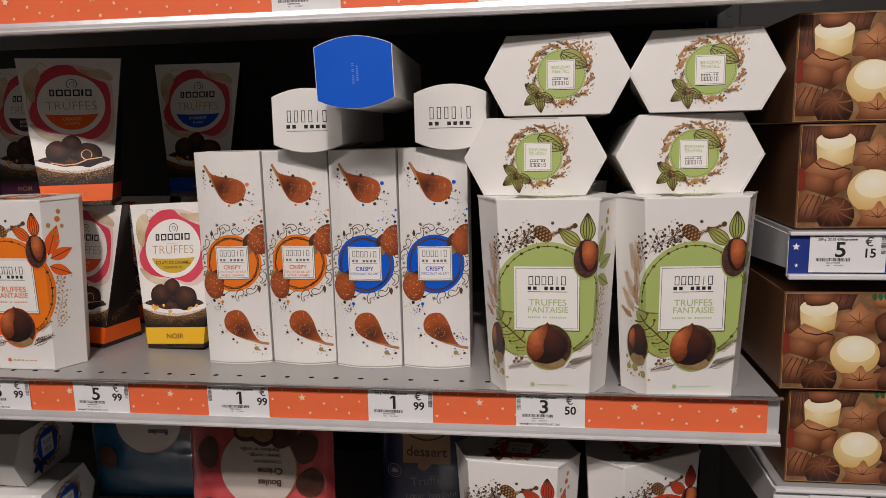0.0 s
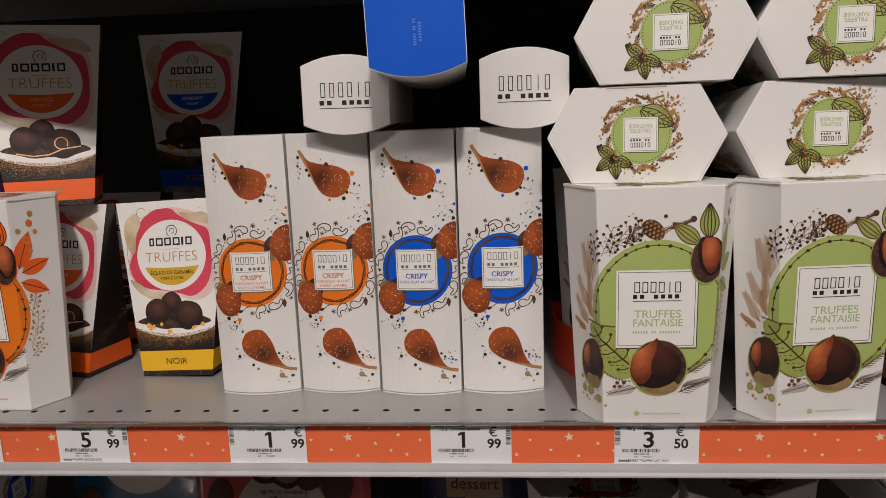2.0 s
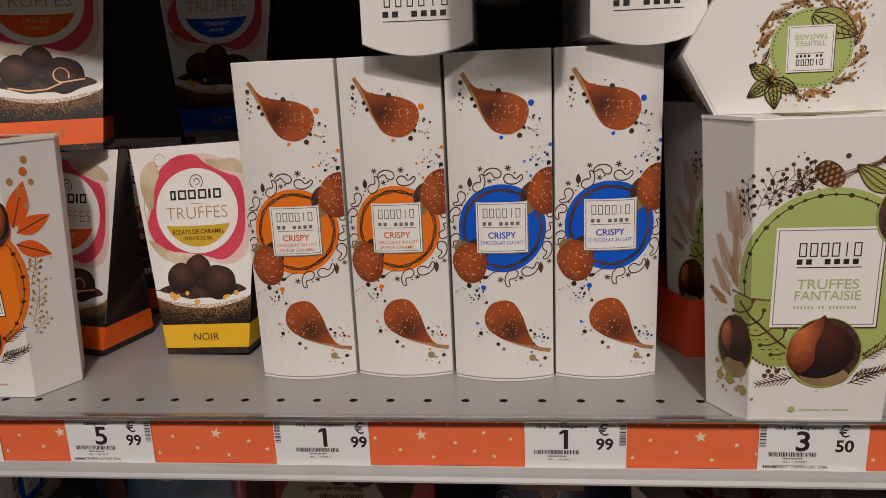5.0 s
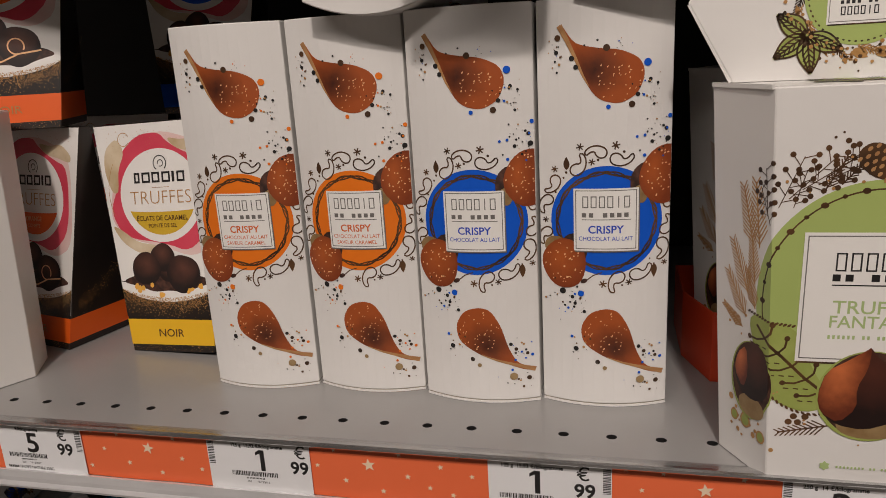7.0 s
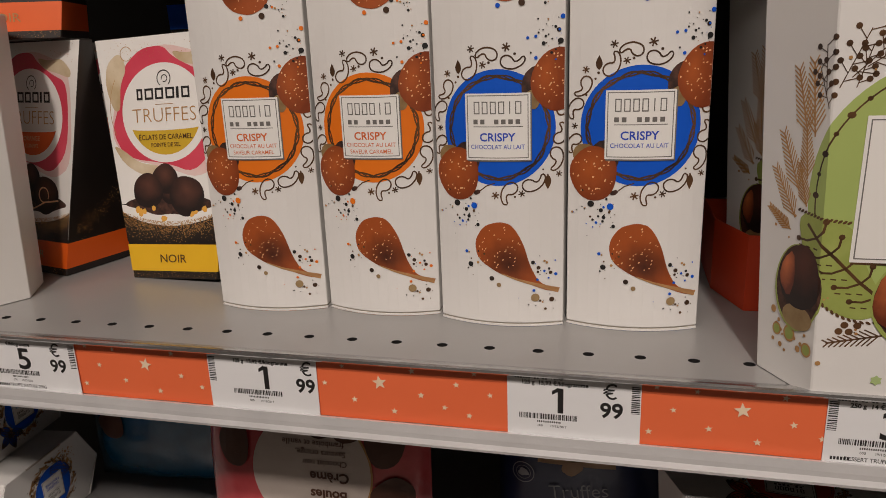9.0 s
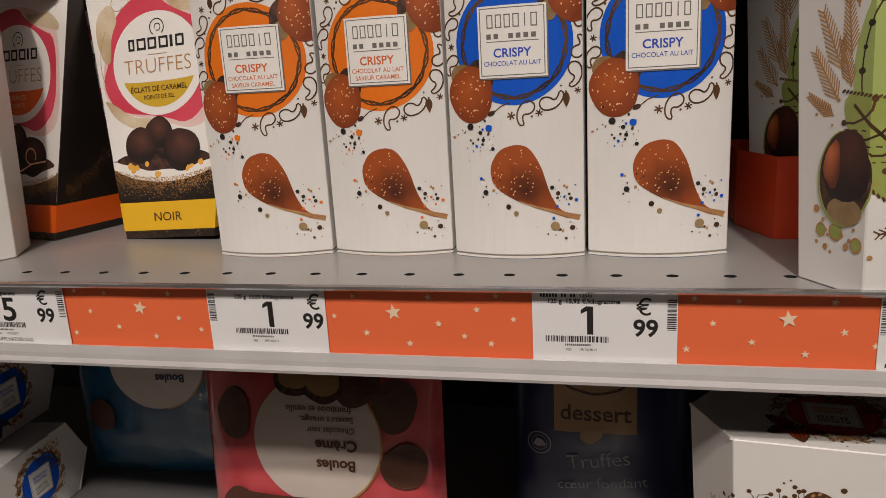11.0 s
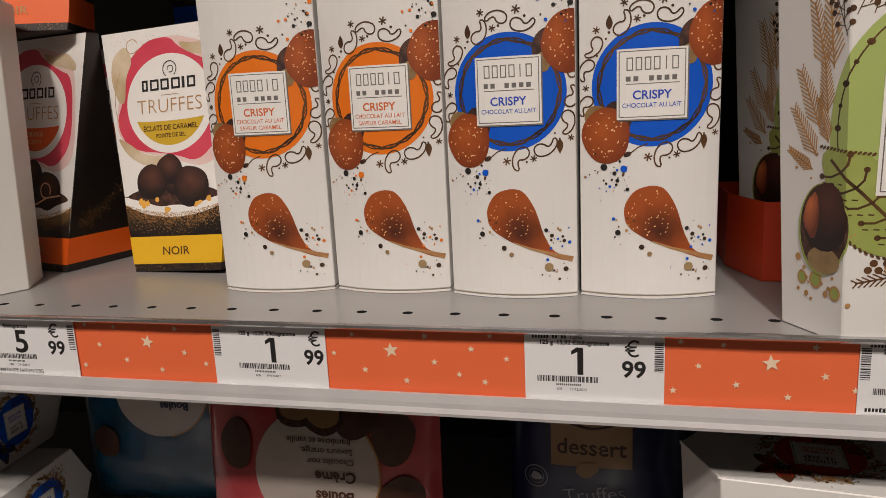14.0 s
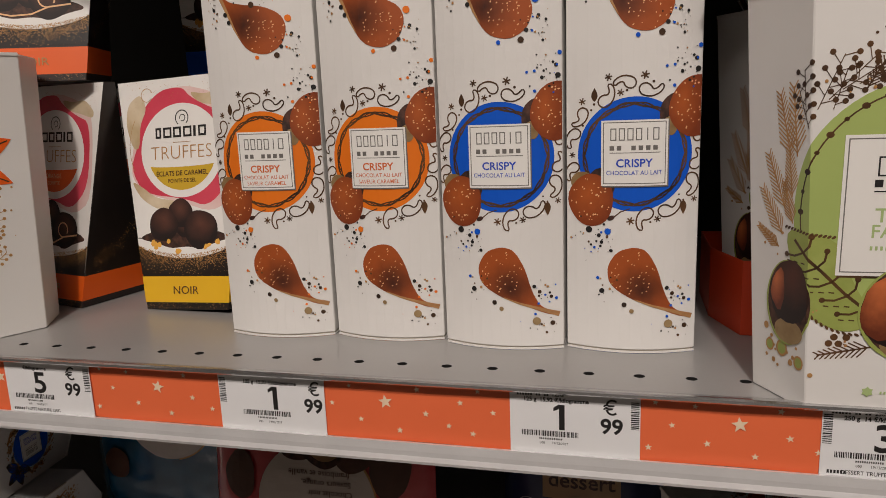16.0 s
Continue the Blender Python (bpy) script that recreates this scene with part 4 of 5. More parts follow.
    for u, v, r in ((-63, 25, 2.8), (-55, 25.5, 3.6), (-44, 21.5, 3.0), (-49, 20, 1.4), (-66, 34, 1.6), (-60, 18, 1.2), (58, 152, 3.2), (62, 166, 2.8), (52, 160, 2.2), (66, 158, 2.0), (60, 142, 1.8), (64, 174, 2.4)):
        art.ell("dot_print", u * mm, v * mm, r * mm, r * 1.15 * mm, n=14)
        if r > 2.5:
            art.ell("dot_core_print", u * mm, v * mm, r * 0.72 * mm, r * 0.85 * mm, n=12)
    for i in range(12):
        art.ell("dot_print", -0.055 + rng.gauss(0, 0.008), 0.024 + rng.gauss(0, 0.006), rng.uniform(0.0005, 0.0012), n=10)
    for u, v, r in ((24.5, 163.0, 2.4), (-17.0, 164.5, 1.2), (4.5, 165.5, 1.5), (-22.0, 166.0, 0.6), (-19.0, 168.0, 0.5), (22.5, 156.0, 1.3)):
        art.ell("berry_print", u * mm, v * mm, r * mm, n=12)
    for i in range(40):
        a = rng.uniform(0, 6.28)
        art.ell("dot_print", cu + (R + rng.uniform(0.004, 0.022)) * math.cos(a), cv + (R + rng.uniform(0.002, 0.018)) * math.sin(a), rng.uniform(0.0003, 0.0008), n=7)
    art.rect("card_shadow", -0.0300, 0.0297, 0.0636, 0.1246)
    art.rect("name_card", -0.0306, 0.0290, 0.0645, 0.1252)
    art.frame_rect("card_line", -0.0292, 0.0276, 0.0659, 0.1238, 0.0005)
    art.frames("name_mark", -0.0003, 0.1119, 0.0358, 0.0084, 6, 0.0007)
    art.bars("name_mark", -0.0003, 0.1047, 0.0358, 0.0032, 7, 0.62, gaps=(2,))
    art.rect("name_mark", -0.0182, 0.0176, 0.1010, 0.1016)
    art.text("product_print", "TRUFFES", 0.0002, 0.0882, 0.0086, 0.009, wide=1.06)
    art.text("product_print", "FANTAISIE", 0.0004, 0.0814, 0.0082, 0.009, wide=0.98)
    art.bars("origin_mark", 0.0, 0.0768, 0.036, 0.0018, 18, 0.5, gaps=(6, 9))
    art.star("origin_mark", -0.0139, 0.0110, 0.0025, points=6, inner=0.7)
    art.bars("origin_mark", 0.0053, 0.0108, 0.0285, 0.0012, 18, 0.5, gaps=(8, 11))
    art.done(ob)
    # the lid's own wreath
    lid = Art(flat((0, 0, TH + 0.0006), (1, 0, 0), (0, 1, 0)))
    for nm, m, kind in (("lid_sprig_print", INK_SOFT, "stuff"), ("lid_gold_print", GOLD_INK, "stuff"), ("lid_speck_print", INK_SOFT, "stuff"), ("lid_panel", lid_tint, ""), ("lid_stitch_print", INK_SOFT, "stuff"), ("lid_leaf", leafy, "each"), ("lid_vein_print", INK_SOFT, "stuff"), ("lid_shade", INK_SOFT, ""), ("lid_card", CARD, ""), ("lid_line", INK_GREY, ""), ("lid_name_mark", INK, ""), ("lid_product", text_mat, "each"), ("lid_dot_print", GOLD_INK, "stuff")):
        lid.layer(nm, m, kind)
    c0, d0, r0 = 0.0040, 0.0002, 0.0224
    for i in range(36):
        a = i * 10
        u, v = c0 + (r0 + 0.0005) * math.cos(radians(a)), d0 + (r0 + 0.0005) * math.sin(radians(a))
        if i % 3 == 0:
            lid.branch("lid_gold_print" if i % 2 else "lid_sprig_print", u, v, 0.0115, a + 72, 8, 0.28, 0.0005)
        elif i % 3 == 1:
            lid.berries("lid_gold_print" if i % 2 else "lid_sprig_print", u, v, 0.0090, a + 55, 6, 0.0007)
        else:
            lid.ell("lid_dot_print", u + 0.006 * math.cos(radians(a)), v + 0.006 * math.sin(radians(a)), 0.0009, n=8)
    for i in range(150):
        a, q = rng.uniform(0, 2 * math.pi), r0 + abs(rng.gauss(0.003, 0.0032))
        lid.ell(rng.choice(("lid_dot_print", "lid_speck_print")), c0 + q * math.cos(a), d0 + q * math.sin(a), rng.uniform(0.0003, 0.0009), n=7)
    for i in range(30):
        a, q = rng.uniform(0, 2 * math.pi), r0 + rng.uniform(0.001, 0.006)
        b = a + rng.uniform(0.9, 1.6)
        u, v = c0 + q * math.cos(a), d0 + q * math.sin(a)
        lid.leaf("lid_gold_print", u, v, 0.0055, 0.0014, math.degrees(b))
    lid.ell("lid_panel", c0, d0, r0, n=40)
    for i in range(54):
        a = 2 * math.pi * i / 54
        lid.ell("lid_stitch_print", c0 + (r0 - 0.0016) * math.cos(a), d0 + (r0 - 0.0016) * math.sin(a), 0.0006, 0.0004, rot=math.degrees(a) + 90, n=6)
    for u, v, ln, w, r in ((0.0030, 0.0195, 0.0290, 0.0175, -28), (-0.0164, -0.0169, 0.0160, 0.0095, 143), (-0.0164, -0.0169, 0.0165, 0.0090, 216), (-0.0164, -0.0169, 0.0172, 0.0095, 278), (-0.0164, -0.0169, 0.0168, 0.0085, 334)):
        lid.pod("lid_leaf", "lid_vein_print", u, v, ln, w, r, 5)
        c, s = math.cos(radians(r)), math.sin(radians(r))
        for i in range(5):
            t = 0.2 + 0.14 * i
            for side in (40, -40):
                q = w * 0.4 * math.sin(math.pi * t)
                lid.stroke("lid_vein_print", [(u + ln * t * c, v + ln * t * s), (u + ln * t * c + q * math.cos(radians(r + side)), v + ln * t * s + q * math.sin(radians(r + side)))], 0.0006)
    for i in range(9):
        a = radians(40 * i)
        lid.ell("lid_vein_print", -0.0164 + 0.0022 * math.cos(a), -0.0169 + 0.0022 * math.sin(a), 0.0007, n=7)
    lid.rect("lid_shade", c0 - 0.0127, c0 + 0.0127, -0.0136, 0.0126)
    lid.rect("lid_card", c0 - 0.0132, c0 + 0.0122, -0.0130, 0.0130)
    lid.frame_rect("lid_line", c0 - 0.0124, c0 + 0.0114, -0.0122, 0.0122, 0.0003)
    lid.frames("lid_name_mark", c0 - 0.0006, -0.0077, 0.0152, 0.0036, 6, 0.00045)
    lid.bars("lid_name_mark", c0 - 0.0006, -0.0041, 0.0150, 0.0014, 7, 0.60, gaps=(4,))
    lid.rect("lid_name_mark", c0 - 0.0080, c0 + 0.0070, -0.0027, -0.0024)
    lid.text("lid_product", "TRUFFES", c0 - 0.0006, 0.0044, 0.0042, 0.01, rot=180)
    lid.text("lid_product", "FANTAISIE", c0 - 0.0006, 0.0080, 0.0042, 0.01, rot=180, wide=0.9)
    for u, v, r in ((0.0264, 0.0260, 0.0014), (0.0304, 0.0278, 0.0011), (0.0202, 0.0257, 0.0010), (0.0306, 0.0124, 0.0012), (0.0260, 0.0206, 0.0009)):
        lid.ell("lid_dot_print", u, v, r, n=12)
    lid.leaf("lid_gold_print", 0.0240, 0.0130, 0.0075, 0.0042, 50)
    lid.leaf("lid_gold_print", 0.0020, -0.0240, 0.0070, 0.0044, -30)
    for u, v, ln, r in ((-19.4, 18.7, 19, 26), (-24.1, 10.3, 13, 60), (-0.8, 29.8, 10, -20), (8.9, 24.9, 11, 20)):
        lid.branch("lid_gold_print", u * 0.001, v * 0.001, ln * 0.001, r, 11, 0.16, 0.0006)
    for i in range(26):
        lid.ell("lid_dot_print", c0 + 0.023 + rng.gauss(0, 0.004), 0.023 + rng.gauss(0, 0.004), rng.uniform(0.0003, 0.0009), n=7)
    lid.done(ob)
    return ob


green = truffle_box("white six-sided truffle box with a green disc on the shelf", GREEN, LEAF, GREEN_TEXT, GREEN)
green.matrix_basis = pose(0.3445, 0.0295, 0.0003, 0, 0, -0.5)
copy_thing(green, pose(0.4715, 0.0340, 0.0003, 0, 0, 6.0))
for x, z, rz, y in ((0.3320, 0.2243, -5.0, 0.0245), (0.4735, 0.2243, 2.0, 0.0300), (0.3525, 0.2985, -4.5, 0.0230), (0.4840, 0.2985, -4.0, 0.0250)):
    tagged(copy_thing(green, pose(x, y, z, 88, 0, rz) @ Matrix.Translation((0, 0, -TH))), "white six-sided truffle box lying on its back, green lid outwards")
tagged(copy_thing(green, pose(0.345, 0.1560, 0.003, 0, 0, 4.0)), "white six-sided truffle box standing in a red tray in shadow")
orange_box = truffle_box("white six-sided truffle box with an orange disc beside cartons", ORANGE, BAND_ORANGE, RED_TEXT, ORANGE)
orange_box.matrix_basis = pose(-0.2290, 0.0650, 0.0003, 0, 0, 0.0)
red_box = truffle_box("white six-sided truffle box with red leaves on the lower shelf", RED, RED, RED_TEXT, RED)
red_box.matrix_basis = pose(0.3130, 0.0620, -0.2717, 0, 0, -6.0)
copy_thing(red_box, pose(0.4440, 0.0800, -0.2717, 0, 0, 28.0))

tray = base("display_tray", "red carton display tray holding a truffle box", "tray")
tray.location = (0.345, 0.156, 0.0003)
ring0 = [(-0.052, -0.050), (0.052, -0.050), (0.066, -0.010), (0.066, 0.05), (-0.066, 0.05), (-0.066, -0.010)]
part("tray_floor", prism_bm([[(x, y, z) for x, y in ring0] for z in (0.0, 0.0016)]), RED_TRAY, tray)
for i in range(6):
    (xa, ya), (xb, yb) = ring0[i], ring0[(i + 1) % 6]
    nx, ny = (yb - ya), -(xb - xa)
    d = math.hypot(nx, ny)
    nx, ny = -nx / d * 0.0008, -ny / d * 0.0008
    part("tray_side", prism_bm([[(xa, ya, z), (xb, yb, z), (xb + nx, yb + ny, z), (xa + nx, ya + ny, z)] for z in (0.0016, 0.046)]), RED_TRAY, tray)


# ---- dark cartons with a slanted white front ----
LW0, LW1, LH, LLEAN, LD0, LD1 = 0.0364, 0.0572, 0.171, 0.0298, 0.0610, 0.0100


def slant_ring(t, grow=0.0):
    w = LW0 + (LW1 - LW0) * t + grow
    y0, y1 = LLEAN * t - grow, LD0 + (LLEAN + LD1 - LD0) * t + grow
    z = LH * t
    return [(-w, y0, z), (w, y0, z), (w, y1, z), (-w, y1, z)]


def cake_carton(label, band, flavour, writing, line_one, line_two, curl):
    ob = base("truffle_carton", label, "carton", "dark truffle cartons")
    part("carton", prism_bm([slant_ring(0), slant_ring(1)], bevel=0.0005), DARK_CARTON, ob)
    b0, b1 = 0.032, 0.145
    part("colour_band", prism_bm([slant_ring(b0, 0.00012), slant_ring(b1, 0.00012)], caps=False), band, ob)
    L = math.hypot(LH, LLEAN)
    k = (LW1 - LW0) / L
    clips = [(LW0 - 0.0002, 0, 1, -k), (-LW0 + 0.0002, 0, -1, -k), (0, L - 0.0004, 0, 1)]
    place = flat((0, 0, 0), (1, 0, 0), (0, LLEAN, LH))
    art = Art(place, (), clips)
    for nm, m, kind in (("white_front", CARD, ""), ("pale_wash", PINK_PALE, "each"), ("pink_wash", PINK, "each"), ("taupe_wash", TAUPE, "stuff"), ("gold_arc", GOLD_INK, "each"), ("round_panel", CARD, ""), ("flavour_bowl", flavour, ""), ("cake_side", DARK_CARTON, ""), ("cake_top", CARD, ""), ("cream", COCOA, ""), ("truffle", COCOA_BALL, "each"), ("nugget", NUT, "each"), ("gold_speck_print", GOLD_INK, "stuff"),
                        ("brand_mark", INK, "stuff"), ("title_print", GOLD_INK, ""), ("flavour_print", writing, "each"), ("band_print", GOLD_INK if band is not YELLOW else INK_SOFT, ""), ("peel_curl", CRUMB, "each")):
        art.layer(nm, m, kind)
    rng = random.Random(5)
    art.rect("white_front", -0.07, 0.07, 0.0280, L)
    cv, mm = 0.1190, 0.001
    art.soft("pale_wash", [(u * mm, v * mm) for u, v in ((-30, 158), (0, 168), (30, 160), (46, 150), (46, 84), (26, 72), (0, 80), (-36, 88), (-48, 104), (-42, 132))], 2)
    art.soft("pink_wash", [(u * mm, v * mm) for u, v in ((-36, 150), (-18, 165), (2, 166), (9, 158), (26, 149), (43, 143), (42, 94), (22, 76), (2, 83), (-36, 88), (-47, 108), (-39, 126))], 2)
    art.soft("taupe_wash", [(u * mm, v * mm) for u, v in ((-36, 164), (-48, 156), (-50, 140), (-44, 122), (-38, 122), (-37, 140), (-30, 152))], 2)
    art.soft("taupe_wash", [(u * mm, v * mm) for u, v in ((-47, 98), (-38, 84), (-22, 75), (-6, 77), (-6, 82), (-24, 84), (-38, 94))], 2)
    art.soft("taupe_wash", [(u * mm, v * mm) for u, v in ((8, 162), (22, 159), (36, 161), (47, 152), (46, 146), (32, 150), (16, 153))], 2)
    art.ring("gold_arc", -0.030, 0.162, 0.0050, 0.0055, a0=20, a1=330, n=20)
    art.ring("gold_arc", -0.004, cv + 0.004, 0.0430, 0.0434, a0=150, a1=205, n=20)
    art.ell("round_panel", 0, cv, 0.0365, 0.0350, n=56)
    pts = [(0.0310 * math.cos(a), cv + 0.0010 + 0.0305 * math.sin(a)) for a in [radians(203 + 134 * i / 20) for i in range(21)]]
    pts += [(0.0295 * math.cos(radians(337 - 134 * i / 10)), cv - 0.0112 - 0.0010 * math.sin(math.pi * i / 10)) for i in range(1, 10)]
    art.poly("flavour_bowl", pts)
    art.ring("brand_mark", 0.0015, cv + 0.0240, 0.0056, 0.0063, a0=-50, a1=235, n=20)
    art.ring("brand_mark", 0.0020, cv + 0.0240, 0.0024, 0.0030, a0=-120, a1=200, n=14)
    for i, w in enumerate((5.0, 7.4, 7.0, 7.4, 2.2, 6.8)):
        u = (-22.6 + (0, 7.0, 16.0, 25.0, 34.0, 38.4)[i]) * mm
        art.frame_rect("brand_mark", u, u + w * mm, cv + 0.0098, cv + 0.0176, 0.0015 if i != 4 else 0.0011)
    art.rect("title_print", -0.0070, 0.0085, cv + 0.0060, cv + 0.0063)
    art.text("title_print", "TRUFFES", 0.0, cv - 0.0062, 0.0146, -0.018, wide=1.0)
    art.text("flavour_print", line_one, 0, cv - 0.0186, 0.0052, 0.008, wide=0.92)
    art.text("flavour_print", line_two, 0, cv - 0.0238, 0.0041, 0.006, wide=0.92)
    # the cake: dark side, white top and cocoa truffles
    art.poly("cake_side", [(-0.07, 0.0270), (0.07, 0.0270)] + [(u, 0.0515 - 0.0130 * math.cos(u / 0.05 * 1.3)) for u in [0.07 - 0.14 * i / 20 for i in range(21)]])
    art.soft("cake_top", [(u * mm, v * mm) for u, v in ((-50, 55), (-30, 53), (0, 50), (30, 53), (50, 57), (40, 46), (22, 40.5), (0, 38), (-22, 40.5), (-40, 47))], 2)
    art.soft("cream", [(u * mm, v * mm) for u, v in ((-42, 54), (-30, 59), (0, 60), (30, 59), (41, 53), (28, 50), (16, 45.5), (2, 47.5), (-12, 46), (-24, 50))], 2)
    art.ell("truffle", 0.0010, 0.0620, 0.0080, n=20)
    for u, v, r in ((-0.0026, 0.0722, 0.0112), (-0.0180, 0.0640, 0.0130), (0.0150, 0.0598, 0.0148)):
        art.ell("truffle", u, v, r, r * 0.97, wobble=0.025, n=28)
    if curl:
        art.ring("peel_curl", 0.013, 0.060, 0.0056, 0.0067, a0=-30, a1=290, n=22)
        art.stroke("peel_curl", [(-0.026, 0.0515), (-0.012, 0.0485), (0.002, 0.0495), (0.014, 0.0545), (0.030, 0.0565)], 0.0012)
    else:
        for u, v in ((-0.028, 0.0505), (-0.0255, 0.0480), (-0.0140, 0.0515), (-0.0055, 0.0440), (0.0190, 0.0468), (0.0215, 0.0480), (0.0297, 0.0505), (-0.0225, 0.0490)):
            art.ell("nugget", u, v, rng.uniform(0.0020, 0.0034), rng.uniform(0.0014, 0.0024), rot=rng.uniform(0, 90), n=6, wobble=0.1)
    for i in range(2100):
        u = rng.uniform(-0.05, 0.05)
        v = 0.0505 - 0.0130 * math.cos(u / 0.05 * 1.3) - abs(rng.gauss(0, 0.0062)) + 0.0042
        if v > 0.0262:
            art.ell("gold_speck_print", u, v, rng.uniform(0.00014, 0.00050), n=4)
    for i in range(160):
        art.ell("gold_speck_print", rng.uniform(-0.05, 0.05), 0.164 + rng.gauss(0, 0.005), rng.uniform(0.00012, 0.0003), n=4)
    for i in range(170):
        art.ell("gold_speck_print", rng.uniform(-0.036, 0.036), rng.uniform(0.0006, 0.0050), rng.uniform(0.00012, 0.0003), n=4)
    art.text("band_print", flavour_word(band), 0.0, 0.0120, 0.0084, 0.0, wide=1.12)
    art.done(ob)
    # gold dust along the dark sides
    for s in (1, -1):
        side = Art(lambda u, v, h: Vector((s * (LW0 + (LW1 - LW0) * v / LH + h), u, v))).layer("side_speck_print", GOLD_INK, "stuff")
        for i in range(260):
            t = rng.random()
            side.ell("side_speck_print", 0.004 + 0.048 * t + 0.008, 0.035 + 0.030 * t ** 1.6 + rng.gauss(0, 0.0035), rng.uniform(0.00012, 0.00042), n=4)
        side.done(ob)
    return ob


def flavour_word(band):
    return "LAIT" if band is BLUE else "NOIR"


yellow = cake_carton("dark truffle carton with a yellow band, standing on the shelf", YELLOW, OCHRE, INK_SOFT, "ÉCLATS DE CARAMEL", "POINTE DE SEL", False)
yellow.matrix_basis = pose(-0.0921, 0.1136, 0.0016, 0, -2.5, -4.4)
citrus = cake_carton("dark truffle carton with an orange band, turned aside on the shelf", BAND_ORANGE, BAND_ORANGE, CRUMB, "ORANGE", "CONFITE", True)
citrus.matrix_basis = pose(-0.2186, 0.1202, 0.0003, 0, 0, -14.0)
tagged(copy_thing(citrus, pose(-0.1975, 0.1130, LH + 0.0012, 0, 0, 22.0)), "dark truffle carton with an orange band, stacked on other cartons")
tagged(copy_thing(citrus, pose(-0.215, 0.2250, 0.0003, 0, 0, -4.0)), "dark truffle carton with an orange band, hidden behind others")
milk = cake_carton("dark truffle carton with a blue band, stacked in shadow", BLUE, BLUE, CARD, "FONDANT", "AU LAIT", False)
milk.matrix_basis = pose(-0.1037, 0.2260, LH + 0.0012, 0, 0, 4.8)
tagged(copy_thing(milk, pose(-0.088, 0.2300, 0.0003, 0, 0, 2.0)), "dark truffle carton with a blue band, supporting another carton")
plum = cake_carton("dark truffle carton with a plum band, stacked in shadow", PURPLE, PURPLE, CARD, "BRISURES", "DE CACAO", False)
plum.matrix_basis = pose(-0.3300, 0.1980, LH + 0.0012, 0, 0, -6.0)
tagged(copy_thing(plum, pose(-0.335, 0.2200, 0.0003, 0, 0, -3.0)), "dark truffle carton with a plum band, supporting another carton")


# ---- gift boxes with a picture of chocolates, next bay ----
GW, GH, GD = 0.185, 0.0935, 0.20


